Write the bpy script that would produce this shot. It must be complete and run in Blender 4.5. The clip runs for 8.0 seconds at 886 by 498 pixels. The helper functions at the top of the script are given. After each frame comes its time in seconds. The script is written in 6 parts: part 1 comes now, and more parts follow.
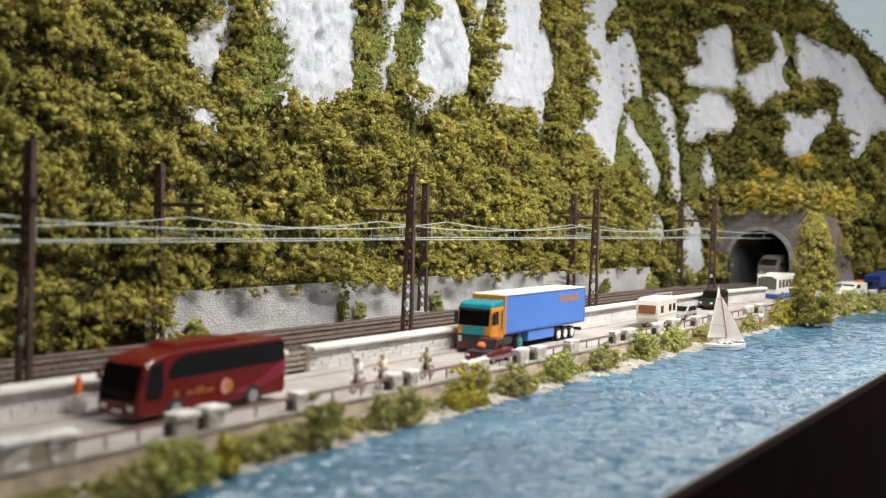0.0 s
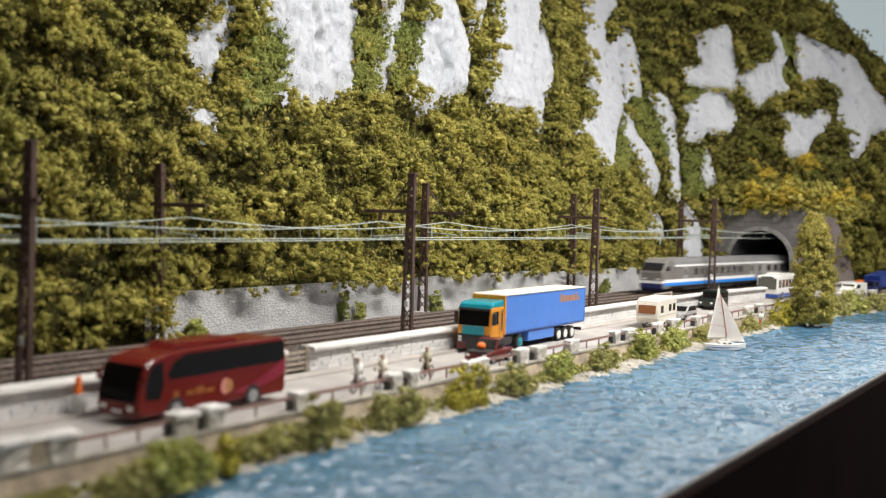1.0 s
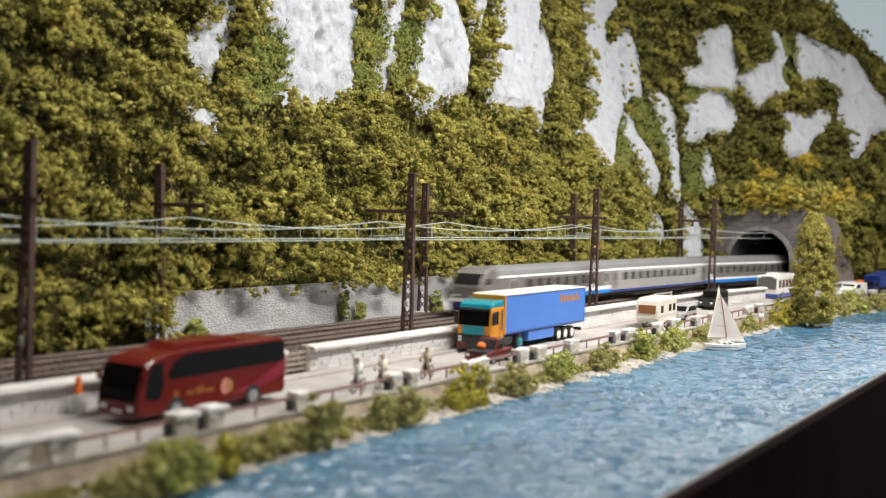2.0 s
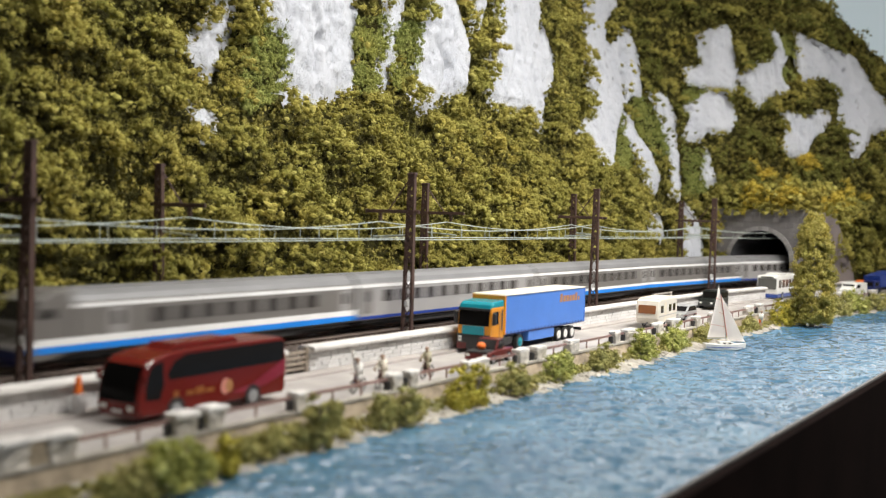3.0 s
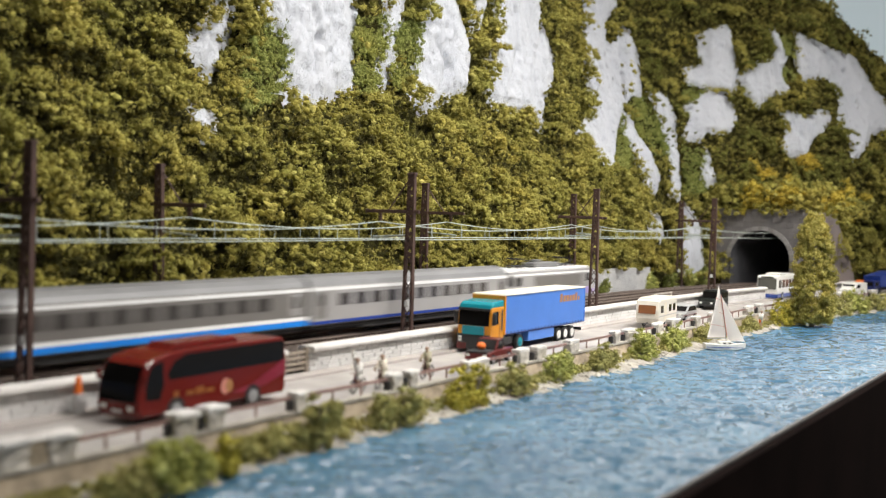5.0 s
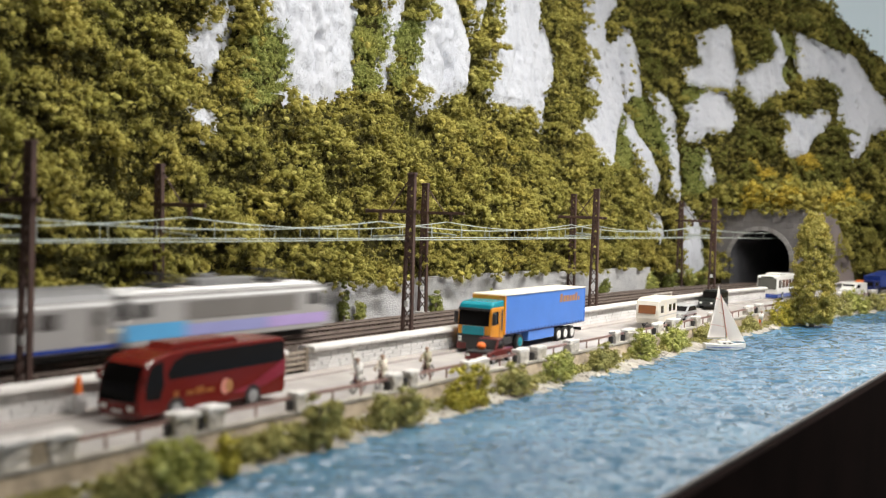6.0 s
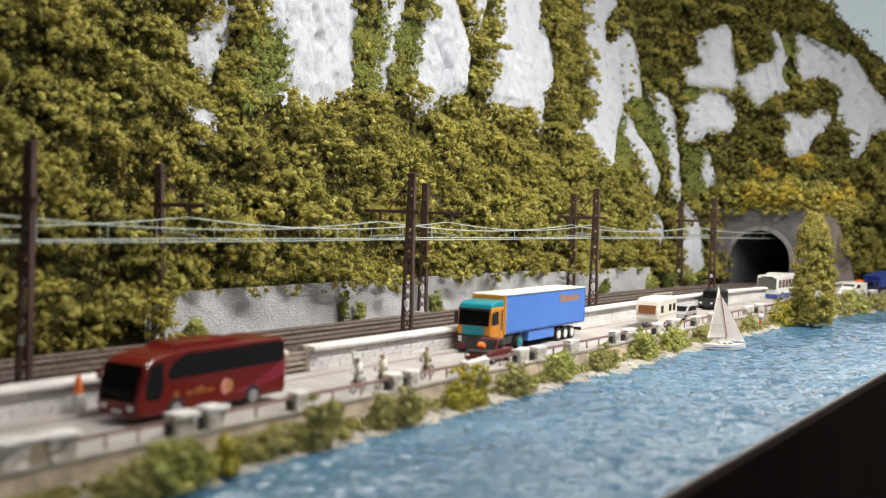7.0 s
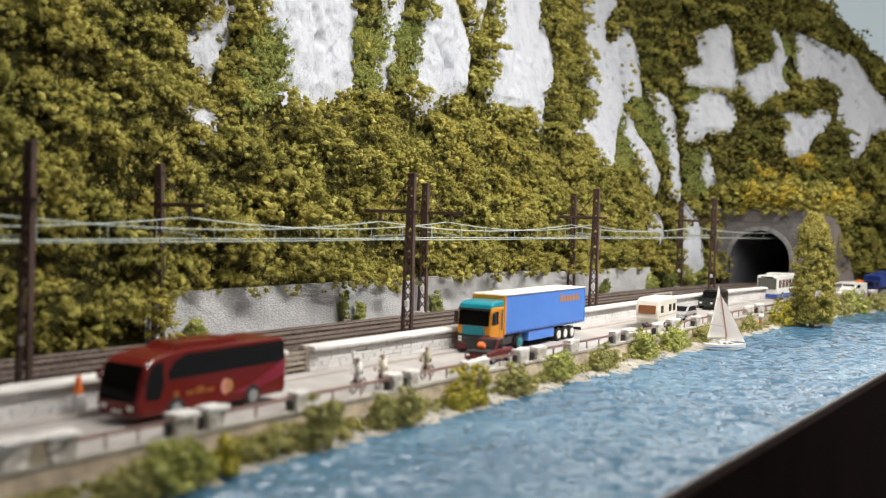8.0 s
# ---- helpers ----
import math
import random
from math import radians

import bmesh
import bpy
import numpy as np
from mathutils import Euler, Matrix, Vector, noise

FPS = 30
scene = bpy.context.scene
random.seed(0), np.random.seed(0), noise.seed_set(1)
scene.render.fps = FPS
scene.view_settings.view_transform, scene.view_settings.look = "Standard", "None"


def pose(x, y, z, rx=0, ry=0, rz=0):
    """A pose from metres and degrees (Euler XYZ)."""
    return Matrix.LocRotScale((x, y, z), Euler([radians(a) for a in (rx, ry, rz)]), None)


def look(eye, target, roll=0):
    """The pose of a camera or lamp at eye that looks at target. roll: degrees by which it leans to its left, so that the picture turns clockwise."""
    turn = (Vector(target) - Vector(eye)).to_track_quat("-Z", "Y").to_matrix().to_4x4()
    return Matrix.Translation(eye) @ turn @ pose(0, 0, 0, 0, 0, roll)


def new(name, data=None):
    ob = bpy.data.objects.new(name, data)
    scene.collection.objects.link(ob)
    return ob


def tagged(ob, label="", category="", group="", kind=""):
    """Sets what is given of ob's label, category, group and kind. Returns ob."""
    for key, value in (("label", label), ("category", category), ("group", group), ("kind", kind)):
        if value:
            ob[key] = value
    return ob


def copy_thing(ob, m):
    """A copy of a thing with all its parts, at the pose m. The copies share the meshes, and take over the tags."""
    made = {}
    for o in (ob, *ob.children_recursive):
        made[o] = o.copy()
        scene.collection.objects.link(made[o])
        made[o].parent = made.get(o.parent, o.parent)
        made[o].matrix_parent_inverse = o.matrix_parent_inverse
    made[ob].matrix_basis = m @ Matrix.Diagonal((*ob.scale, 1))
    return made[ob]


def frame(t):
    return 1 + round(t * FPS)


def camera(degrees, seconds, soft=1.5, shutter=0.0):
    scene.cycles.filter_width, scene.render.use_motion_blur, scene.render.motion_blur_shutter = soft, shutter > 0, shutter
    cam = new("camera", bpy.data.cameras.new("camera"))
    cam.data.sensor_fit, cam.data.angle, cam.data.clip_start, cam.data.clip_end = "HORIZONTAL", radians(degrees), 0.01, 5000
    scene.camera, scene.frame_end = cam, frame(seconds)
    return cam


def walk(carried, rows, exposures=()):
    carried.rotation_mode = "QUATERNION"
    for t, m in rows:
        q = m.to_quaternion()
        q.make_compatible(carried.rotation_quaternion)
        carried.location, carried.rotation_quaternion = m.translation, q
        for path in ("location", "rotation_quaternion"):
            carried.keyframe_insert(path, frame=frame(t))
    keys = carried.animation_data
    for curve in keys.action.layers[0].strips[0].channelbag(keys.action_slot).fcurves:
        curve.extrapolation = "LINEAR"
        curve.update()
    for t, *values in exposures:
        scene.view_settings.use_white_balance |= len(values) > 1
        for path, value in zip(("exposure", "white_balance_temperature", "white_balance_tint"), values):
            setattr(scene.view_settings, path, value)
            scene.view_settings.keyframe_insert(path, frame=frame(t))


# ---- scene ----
# A model railway at 1:87. Lengths below are in metres of the prototype; K brings them to the model's true size.
K = 1 / 87
cam = camera(43.72, 8.0, soft=1.2, shutter=0.9)
EYE = Vector((0, 0, 7.89))
AIM = EYE + Vector((math.cos(0.5553) * math.cos(-0.0303), math.sin(0.5553) * math.cos(-0.0303), math.sin(-0.0303))) * 80
CAM_POSE = look(EYE * K, AIM * K, math.degrees(0.0279))
walk(cam, [(0, CAM_POSE), (8.0, CAM_POSE)])
cam.data.dof.use_dof = True
cam.data.dof.focus_distance = 96 * K
cam.data.dof.aperture_fstop = 8.2

# ---- light: the hall's dim white light, unseen lighting batten over the layout, added lamps ----
world = bpy.data.worlds.new("hall")
scene.world = world
world.use_nodes = True
world.node_tree.nodes["Background"].inputs[0].default_value = (1.0, 0.955, 0.895, 1)
world.node_tree.nodes["Background"].inputs[1].default_value = 0.21
scene.view_settings.exposure = 0.0


def strip_lamp(x, y, z, tx, ty, tz, sx, sy, watt, colour, spread=180):
    data = bpy.data.lights.new("unseen_lamp", "AREA")
    data.shape, data.size, data.size_y, data.energy, data.color = "RECTANGLE", sx * K, sy * K, watt, colour
    ob = new("unseen_lamp", data)
    data.spread = radians(spread)
    ob.matrix_world = look(Vector((x, y, z)) * K, Vector((tx, ty, tz)) * K)
    return ob


strip_lamp(86, -6, 68, 95, 48, 5, 108, 6, 10.7, (1.0, 0.965, 0.91), 108)
# unseen lamps added behind the layout, for glints on the water and fill
strip_lamp(262, 72, 88, 110, 24, -2, 130, 46, 8.0, (1.0, 0.98, 0.95))
strip_lamp(215, 84, 122, 75, 26, -2, 120, 26, 4.5, (1.0, 0.98, 0.95))
strip_lamp(46, 82, 92, 38, 25, -2, 125, 11, 9.2, (1.0, 0.945, 0.88))


# ---- materials ----
def nodes_of(name, rough=0.6, metal=0.0, spec=0.5):
    m = bpy.data.materials.new(name)
    m.use_nodes = True
    nt = m.node_tree
    b = nt.nodes["Principled BSDF"]
    b.inputs["Roughness"].default_value = rough
    b.inputs["Metallic"].default_value = metal
    b.inputs["Specular IOR Level"].default_value = spec
    return m, nt, b


def noise_node(nt, scale, detail=4, rough=0.6, stretch=(1, 1, 1), coord="Object"):
    tc = nt.nodes.new("ShaderNodeTexCoord")
    mp = nt.nodes.new("ShaderNodeMapping")
    mp.inputs["Scale"].default_value = [a / K for a in stretch]
    n = nt.nodes.new("ShaderNodeTexNoise")
    n.inputs["Scale"].default_value = scale
    n.inputs["Detail"].default_value = detail
    n.inputs["Roughness"].default_value = rough
    nt.links.new(tc.outputs[coord], mp.inputs["Vector"])
    nt.links.new(mp.outputs["Vector"], n.inputs["Vector"])
    return n


def ramp(nt, fac, stops):
    r = nt.nodes.new("ShaderNodeValToRGB")
    while len(r.color_ramp.elements) < len(stops):
        r.color_ramp.elements.new(0.5)
    for e, (p, c) in zip(r.color_ramp.elements, stops):
        e.position, e.color = p, (*c, 1)
    nt.links.new(fac, r.inputs["Fac"])
    return r


def mix(nt, fac, a, b, mode="MIX"):
    m = nt.nodes.new("ShaderNodeMix")
    m.data_type, m.blend_type = "RGBA", mode
    for sock, v in ((m.inputs["Factor"], fac), (m.inputs["A"], a), (m.inputs["B"], b)):
        if isinstance(v, (int, float)):
            sock.default_value = v
        elif isinstance(v, tuple):
            sock.default_value = (*v, 1)
        else:
            nt.links.new(v, sock)
    return m.outputs["Result"]


def bump(nt, b, height, strength, dist):
    n = nt.nodes.new("ShaderNodeBump")
    n.inputs["Strength"].default_value = strength
    n.inputs["Distance"].default_value = dist * K
    nt.links.new(height, n.inputs["Height"])
    nt.links.new(n.outputs["Normal"], b.inputs["Normal"])
    return n


def surface(name, colour, vary=0.25, scale=0.8, fine=8.0, rough=0.6, metal=0.0, bumps=0.2, dist=0.05, spec=0.5, stretch=(1, 1, 1), obj_random=0.0):
    """A worn surface: its colour varied by stains and by grain, with fine relief. Scales are per prototype metre."""
    m, nt, b = nodes_of(name, rough, metal, spec)
    big = noise_node(nt, scale, 3, 0.6, stretch)
    small = noise_node(nt, fine, 5, 0.7, stretch)
    dark = tuple(c * (1 - vary) for c in colour)
    light = tuple(min(1, c * (1 + vary)) for c in colour)
    a = ramp(nt, big.outputs["Fac"], [(0.3, dark), (0.7, light)])
    g = ramp(nt, small.outputs["Fac"], [(0.3, (1 - vary * 0.8,) * 3), (0.7, (1, 1, 1))])
    out = mix(nt, 1.0, a.outputs["Color"], g.outputs["Color"], "MULTIPLY")
    if obj_random:
        oi = nt.nodes.new("ShaderNodeObjectInfo")
        rr = ramp(nt, oi.outputs["Random"], [(0, (1 - obj_random,) * 3), (1, (1, 1, 1))])
        out = mix(nt, 1.0, out, rr.outputs["Color"], "MULTIPLY")
    nt.links.new(out, b.inputs["Base Color"])
    if bumps:
        bump(nt, b, small.outputs["Fac"], bumps, dist)
    return m


def leaf_material(name, dark, mid, light, patch=0.16):
    """Foam foliage: each crumb has its own tint, and patches differ."""
    m, nt, b = nodes_of(name, 0.85, 0, 0.15)
    geo = nt.nodes.new("ShaderNodeNewGeometry")
    r = ramp(nt, geo.outputs["Random Per Island"], [(0.0, dark), (0.5, mid), (1.0, light)])
    n = noise_node(nt, patch, 4, 0.65)
    p = ramp(nt, n.outputs["Fac"], [(0.3, (0.74, 0.80, 0.75)), (0.52, (1, 1, 1)), (0.75, (1.16, 1.06, 0.9))])
    nt.links.new(mix(nt, 1.0, r.outputs["Color"], p.outputs["Color"], "MULTIPLY"), b.inputs["Base Color"])
    return m


M_ROCK, nt, b = nodes_of("plaster_rock", 0.9, 0, 0.2)
n1 = noise_node(nt, 0.22, 6, 0.65, (1, 1, 0.35))
n2 = noise_node(nt, 2.0, 9, 0.7, (1, 1, 0.8))
n3 = noise_node(nt, 7.0, 5, 0.7, (1, 1, 0.8))
n4 = noise_node(nt, 0.8, 4, 0.6, (1, 1, 0.3))
rk = ramp(nt, n1.outputs["Fac"], [(0.28, (0.41, 0.425, 0.47)), (0.5, (0.465, 0.48, 0.52)), (0.75, (0.51, 0.52, 0.555))])
# low spots of the relief tinted darker: crevice shade put into the colour
rk2 = ramp(nt, n2.outputs["Fac"], [(0.28, (0.90, 0.905, 0.92)), (0.40, (1, 1, 1))])
rk3 = ramp(nt, n4.outputs["Fac"], [(0.26, (0.55, 0.54, 0.52)), (0.34, (1, 1, 1))])
col = mix(nt, 1.0, rk.outputs["Color"], rk2.outputs["Color"], "MULTIPLY")
nt.links.new(mix(nt, 1.0, col, rk3.outputs["Color"], "MULTIPLY"), b.inputs["Base Color"])
crag = ramp(nt, n2.outputs["Fac"], [(0.36, (0, 0, 0)), (0.5, (0.75, 0.75, 0.75)), (0.64, (1, 1, 1))])
bump(nt, b, mix(nt, 0.45, crag.outputs["Color"], n3.outputs["Fac"]), 1.0, 0.13)
M_SOIL = surface("hill_soil", (0.085, 0.078, 0.022), 0.75, 1.2, 6, 0.95, 0, 1.0, 0.5, 0.1)
M_LEAF = leaf_material("olive_foliage", (0.225, 0.195, 0.04), (0.285, 0.255, 0.058), (0.385, 0.345, 0.10))
# darker copy of the olive leaf: shade in the gaps put into colour
M_SHADE_LEAF = leaf_material("shade_tinted_foliage", (0.10, 0.088, 0.02), (0.17, 0.15, 0.034), (0.25, 0.22, 0.06))
M_VINE = leaf_material("green_scatter", (0.13, 0.15, 0.035), (0.23, 0.25, 0.065), (0.33, 0.345, 0.11))
M_MOSS = leaf_material("moss_foliage", (0.105, 0.108, 0.022), (0.165, 0.16, 0.036), (0.225, 0.21, 0.055))
M_GOLD = leaf_material("golden_foliage", (0.28, 0.21, 0.025), (0.42, 0.32, 0.045), (0.56, 0.44, 0.08))
M_SHORE = leaf_material("shore_foliage", (0.22, 0.23, 0.05), (0.37, 0.38, 0.10), (0.52, 0.52, 0.20), 0.9)
M_YELLOWISH = leaf_material("yellowish_foliage", (0.24, 0.22, 0.035), (0.42, 0.37, 0.06), (0.58, 0.48, 0.09), 0.9)
M_DULL = leaf_material("dull_foliage", (0.22, 0.20, 0.065), (0.34, 0.315, 0.11), (0.46, 0.43, 0.175), 0.9)
M_POPLAR = leaf_material("light_green_foliage", (0.21, 0.18, 0.035), (0.34, 0.295, 0.07), (0.48, 0.43, 0.14), 0.5)


def paint(name, colour, rough=0.3, vary=0.08, metal=0.0):
    return surface(name, colour, vary, 0.5, 7, rough, metal, 0.04, 0.01)


M_GLOSSWHITE = paint("white_plastic", (0.74, 0.735, 0.70))
M_SAIL = surface("sail_cloth", (0.95, 0.92, 0.90), 0.02, 0.6, 5, 0.8, 0, 0.05, 0.02)
nt = M_SAIL.node_tree
thin = nt.nodes.new("ShaderNodeBsdfTranslucent")
thin.inputs["Color"].default_value = (0.95, 0.91, 0.88, 1)
both = nt.nodes.new("ShaderNodeMixShader")
both.inputs[0].default_value = 0.5
nt.links.new(nt.nodes["Principled BSDF"].outputs[0], both.inputs[1])
nt.links.new(thin.outputs[0], both.inputs[2])
nt.links.new(both.outputs[0], nt.nodes["Material Output"].inputs["Surface"])
M_PINK = paint("pink_print", (0.62, 0.25, 0.20), 0.7)
M_GLASS = paint("dark_glazing", (0.011, 0.010, 0.010), 0.12, 0.02)
M_GLASS.node_tree.nodes["Principled BSDF"].inputs["Specular IOR Level"].default_value = 0.14
M_STEEL = paint("grey_metal", (0.45, 0.46, 0.47), 0.4, 0.1, 0.6)
M_BLUEPAINT = paint("blue_paint", (0.03, 0.07, 0.30))
M_TYRE = surface("black_rubber", (0.022, 0.022, 0.023), 0.2, 1, 9, 0.8, 0, 0.1, 0.01)
M_ROAD = surface("road_grey", (0.385, 0.36, 0.34), 0.16, 0.35, 12, 0.85, 0, 0.15, 0.02, 0.3)
M_PAVE = surface("pavement_grey", (0.44, 0.405, 0.38), 0.14, 0.4, 8, 0.85, 0, 0.2, 0.03, 0.25)
M_PALE = surface("pale_stone", (0.66, 0.65, 0.64), 0.14, 0.5, 6, 0.85, 0, 0.4, 0.05, 0.25, obj_random=0.16)
M_COPE = surface("coping_stone", (0.69, 0.67, 0.645), 0.12, 0.4, 7, 0.85, 0, 0.3, 0.04, 0.25, obj_random=0.10)
M_JOINT = surface("mortar", (0.48, 0.46, 0.44), 0.2, 0.6, 8, 0.95, 0, 0.3, 0.04, 0.1)
M_WALLROCK, nt, b = nodes_of("rubble_plaster", 0.85, 0, 0.25)
vo = nt.nodes.new("ShaderNodeTexVoronoi")
vo.feature = "DISTANCE_TO_EDGE"
vo.inputs["Scale"].default_value = 2.5
tc = nt.nodes.new("ShaderNodeTexCoord")
mp = nt.nodes.new("ShaderNodeMapping")
mp.inputs["Scale"].default_value = (1 / K, 1 / K, 2.1 / K)
nt.links.new(tc.outputs["Object"], mp.inputs["Vector"])
wob = noise_node(nt, 1.5, 3)
nt.links.new(mix(nt, 0.25, mp.outputs["Vector"], wob.outputs["Color"], "ADD"), vo.inputs["Vector"])
joint = ramp(nt, vo.outputs["Distance"], [(0.0, (0, 0, 0)), (0.16, (1, 1, 1))])
stain = noise_node(nt, 0.35, 5, 0.7)
st = ramp(nt, stain.outputs["Fac"], [(0.3, (0.35, 0.35, 0.36)), (0.6, (0.50, 0.50, 0.495))])
nt.links.new(mix(nt, joint.outputs["Color"], mix(nt, 1.0, st.outputs["Color"], (0.84, 0.84, 0.86), "MULTIPLY"), st.outputs["Color"]), b.inputs["Base Color"])
bump(nt, b, joint.outputs["Color"], 0.6, 0.09)
M_BANK = surface("earth_bank", (0.36, 0.295, 0.215), 0.4, 0.9, 5, 0.95, 0, 0.7, 0.08, 0.15)
M_GRAVEL = surface("pale_gravel", (0.42, 0.39, 0.335), 0.3, 1.0, 9, 0.95, 0, 0.9, 0.10, 0.15)
M_BALLAST = surface("brown_ballast", (0.13, 0.105, 0.09), 0.4, 0.5, 14, 0.95, 0, 0.9, 0.08, 0.15)
M_SLEEPER = surface("tarred_sleeper", (0.10, 0.075, 0.062), 0.3, 1.0, 12, 0.9, 0, 0.3, 0.03, 0.15)
M_RAIL = surface("rusty_rail", (0.30, 0.245, 0.215), 0.25, 0.7, 10, 0.45, 0.5, 0.1, 0.01)
M_RUST = surface("rust_brown_steel", (0.095, 0.055, 0.045), 0.30, 0.6, 9, 0.6, 0.3, 0.2, 0.02)
M_WIRE = surface("verdigris_wire", (0.42, 0.47, 0.43), 0.15, 0.5, 6, 0.5, 0.3, 0.0)
M_PORTAL = surface("tunnel_masonry", (0.24, 0.225, 0.225), 0.2, 0.4, 6, 0.9, 0, 0.5, 0.08, 0.2, obj_random=0.2)
M_BORE = surface("tunnel_lining", (0.10, 0.10, 0.11), 0.2, 0.4, 6, 0.9, 0, 0.3, 0.05, 0.15)
M_BACKDROP = surface("glowing_backdrop_paint", (0.66, 0.76, 0.79), 0.05, 0.03, 2, 0.9, 0, 0.0)
# the board glows faintly by itself, in place of light falling on it
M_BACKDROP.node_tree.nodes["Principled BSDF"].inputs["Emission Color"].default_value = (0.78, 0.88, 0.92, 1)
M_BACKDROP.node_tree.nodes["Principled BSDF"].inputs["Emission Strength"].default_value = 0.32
M_FASCIA = surface("dark_fascia", (0.008, 0.0045, 0.004), 0.3, 0.2, 3, 0.95, 0, 0.1, 0.02, 0.03)
M_LIP = surface("board_edge", (0.13, 0.125, 0.12), 0.2, 0.5, 5, 0.5, 0, 0.1, 0.02)
M_HALL = surface("hall_paint", (0.5, 0.5, 0.5), 0.05, 0.02, 1, 0.9, 0, 0.0)

# water: cast resin, blue below and rippled on top
M_WATER, nt, b = nodes_of("blue_resin_water", 0.06, 0, 0.8)
w1 = noise_node(nt, 1.7, 3, 0.6, (1, 1.3, 1))
w2 = noise_node(nt, 5.0, 3, 0.6, (1, 1.3, 1))
w3 = noise_node(nt, 0.10, 4, 0.6)
wc = ramp(nt, w3.outputs["Fac"], [(0.3, (0.036, 0.095, 0.16)), (0.55, (0.056, 0.136, 0.215)), (0.75, (0.088, 0.185, 0.265))])
nt.links.new(wc.outputs["Color"], b.inputs["Base Color"])
bump(nt, b, mix(nt, 0.45, w1.outputs["Fac"], w2.outputs["Fac"]), 0.7, 0.10)


# ---- mesh helpers ----
def thing(name, label, category, x=0, y=0, z=0, rz=0, group="", kind=""):
    ob = new(name)
    ob.empty_display_size = 0.01
    ob.matrix_world = pose(x * K, y * K, z * K, 0, 0, rz)
    return tagged(ob, label, category, group, kind)


def part(name, bm, material, parent=None, label="", smooth=False, kind=""):
    """Links a bmesh, drawn in prototype metres, as one mesh object."""
    me = bpy.data.meshes.new(name)
    bm.transform(Matrix.Scale(K, 4))
    bm.to_mesh(me)
    bm.free()
    for mat in material if isinstance(material, (list, tuple)) else (material,):
        me.materials.append(mat)
    if smooth:
        me.polygons.foreach_set("use_smooth", [True] * len(me.polygons))
    ob = new(name, me)
    ob.parent = parent
    return tagged(ob, label, "", "", kind)


def array_mesh(name, verts, faces, material, parent=None, label="", category="", kind="stuff", smooth=False, slots=None):
    """Links a large mesh from computed arrays (prototype metres)."""
    verts, faces = np.asarray(verts, np.float32) * K, np.asarray(faces, np.int32)
    me = bpy.data.meshes.new(name)
    n, m, k = len(verts), len(faces), faces.shape[1]
    me.vertices.add(n)
    me.vertices.foreach_set("co", verts.ravel())
    me.loops.add(m * k)
    me.loops.foreach_set("vertex_index", faces.ravel())
    me.polygons.add(m)
    me.polygons.foreach_set("loop_start", np.arange(0, m * k, k, dtype=np.int32))
    for mat in material if isinstance(material, (list, tuple)) else (material,):
        me.materials.append(mat)
    if slots is not None:
        me.polygons.foreach_set("material_index", np.asarray(slots, np.int32))
    me.polygons.foreach_set("use_smooth", [smooth] * m)
    me.update(calc_edges=True)
    ob = new(name, me)
    ob.parent = parent
    return tagged(ob, label, category, "", kind)


def box(bm, x0, x1, y0, y1, z0, z1, bev=0.0, seg=1):
    vs = [bm.verts.new((x, y, z)) for z in (z0, z1) for x, y in ((x0, y0), (x1, y0), (x1, y1), (x0, y1))]
    fs = [bm.faces.new([vs[i] for i in q]) for q in ((3, 2, 1, 0), (4, 5, 6, 7), (0, 1, 5, 4), (1, 2, 6, 5), (2, 3, 7, 6), (3, 0, 4, 7))]
    if bev:
        es = list({e for f in fs for e in f.edges})
        bmesh.ops.bevel(bm, geom=es, offset=bev, segments=seg, affect="EDGES", profile=0.5)
    return bm


def bar(bm, p, q, r, n=8, r2=None):
    """A round bar from p to q."""
    p, q = Vector(p), Vector(q)
    m = Matrix.Translation((p + q) / 2) @ (q - p).to_track_quat("Z", "Y").to_matrix().to_4x4()
    bmesh.ops.create_cone(bm, cap_ends=True, segments=n, radius1=r, radius2=r if r2 is None else r2, depth=(q - p).length, matrix=m)
    return bm


def flat_bar(bm, p, q, w, d):
    """A flat bar from p to q, w wide and d deep."""
    p, q = Vector(p), Vector(q)
    m = Matrix.Translation((p + q) / 2) @ (q - p).to_track_quat("Z", "Y").to_matrix().to_4x4() @ Matrix.Diagonal((w, d, (q - p).length, 1))
    bmesh.ops.create_cube(bm, size=1, matrix=m)
    return bm


def profile(bm, pts, y0, y1, bev=0.0, seg=2, axis="y"):
    """A closed outline in x, z drawn out from y0 to y1 (or in y, z along x)."""
    place = (lambda a, c, t: (a, t, c)) if axis == "y" else (lambda a, c, t: (t, a, c))
    lo = [bm.verts.new(place(a, c, y0)) for a, c in pts]
    hi = [bm.verts.new(place(a, c, y1)) for a, c in pts]
    fs = [bm.faces.new(lo), bm.faces.new(hi[::-1])]
    n = len(pts)
    fs += [bm.faces.new((lo[i], hi[i], hi[(i + 1) % n], lo[(i + 1) % n])) for i in range(n)]
    bmesh.ops.recalc_face_normals(bm, faces=fs)
    if bev:
        es = list({e for f in fs[:2] for e in f.edges})
        bmesh.ops.bevel(bm, geom=es, offset=bev, segments=seg, affect="EDGES", profile=0.5)
    return bm


# ---- plan: straight as far as x = 105, then all lines bend gently towards the water ----
def bend_np(x):
    x = np.asarray(x, float)
    u = np.clip(x - 160.0, 0, 55.0)
    return -np.clip(x - 105.0, 0, 55.0) ** 2 / 470.0 - 0.234 * u + u * u * 0.234 / 110.0


def bend(x):
    return float(bend_np(x))


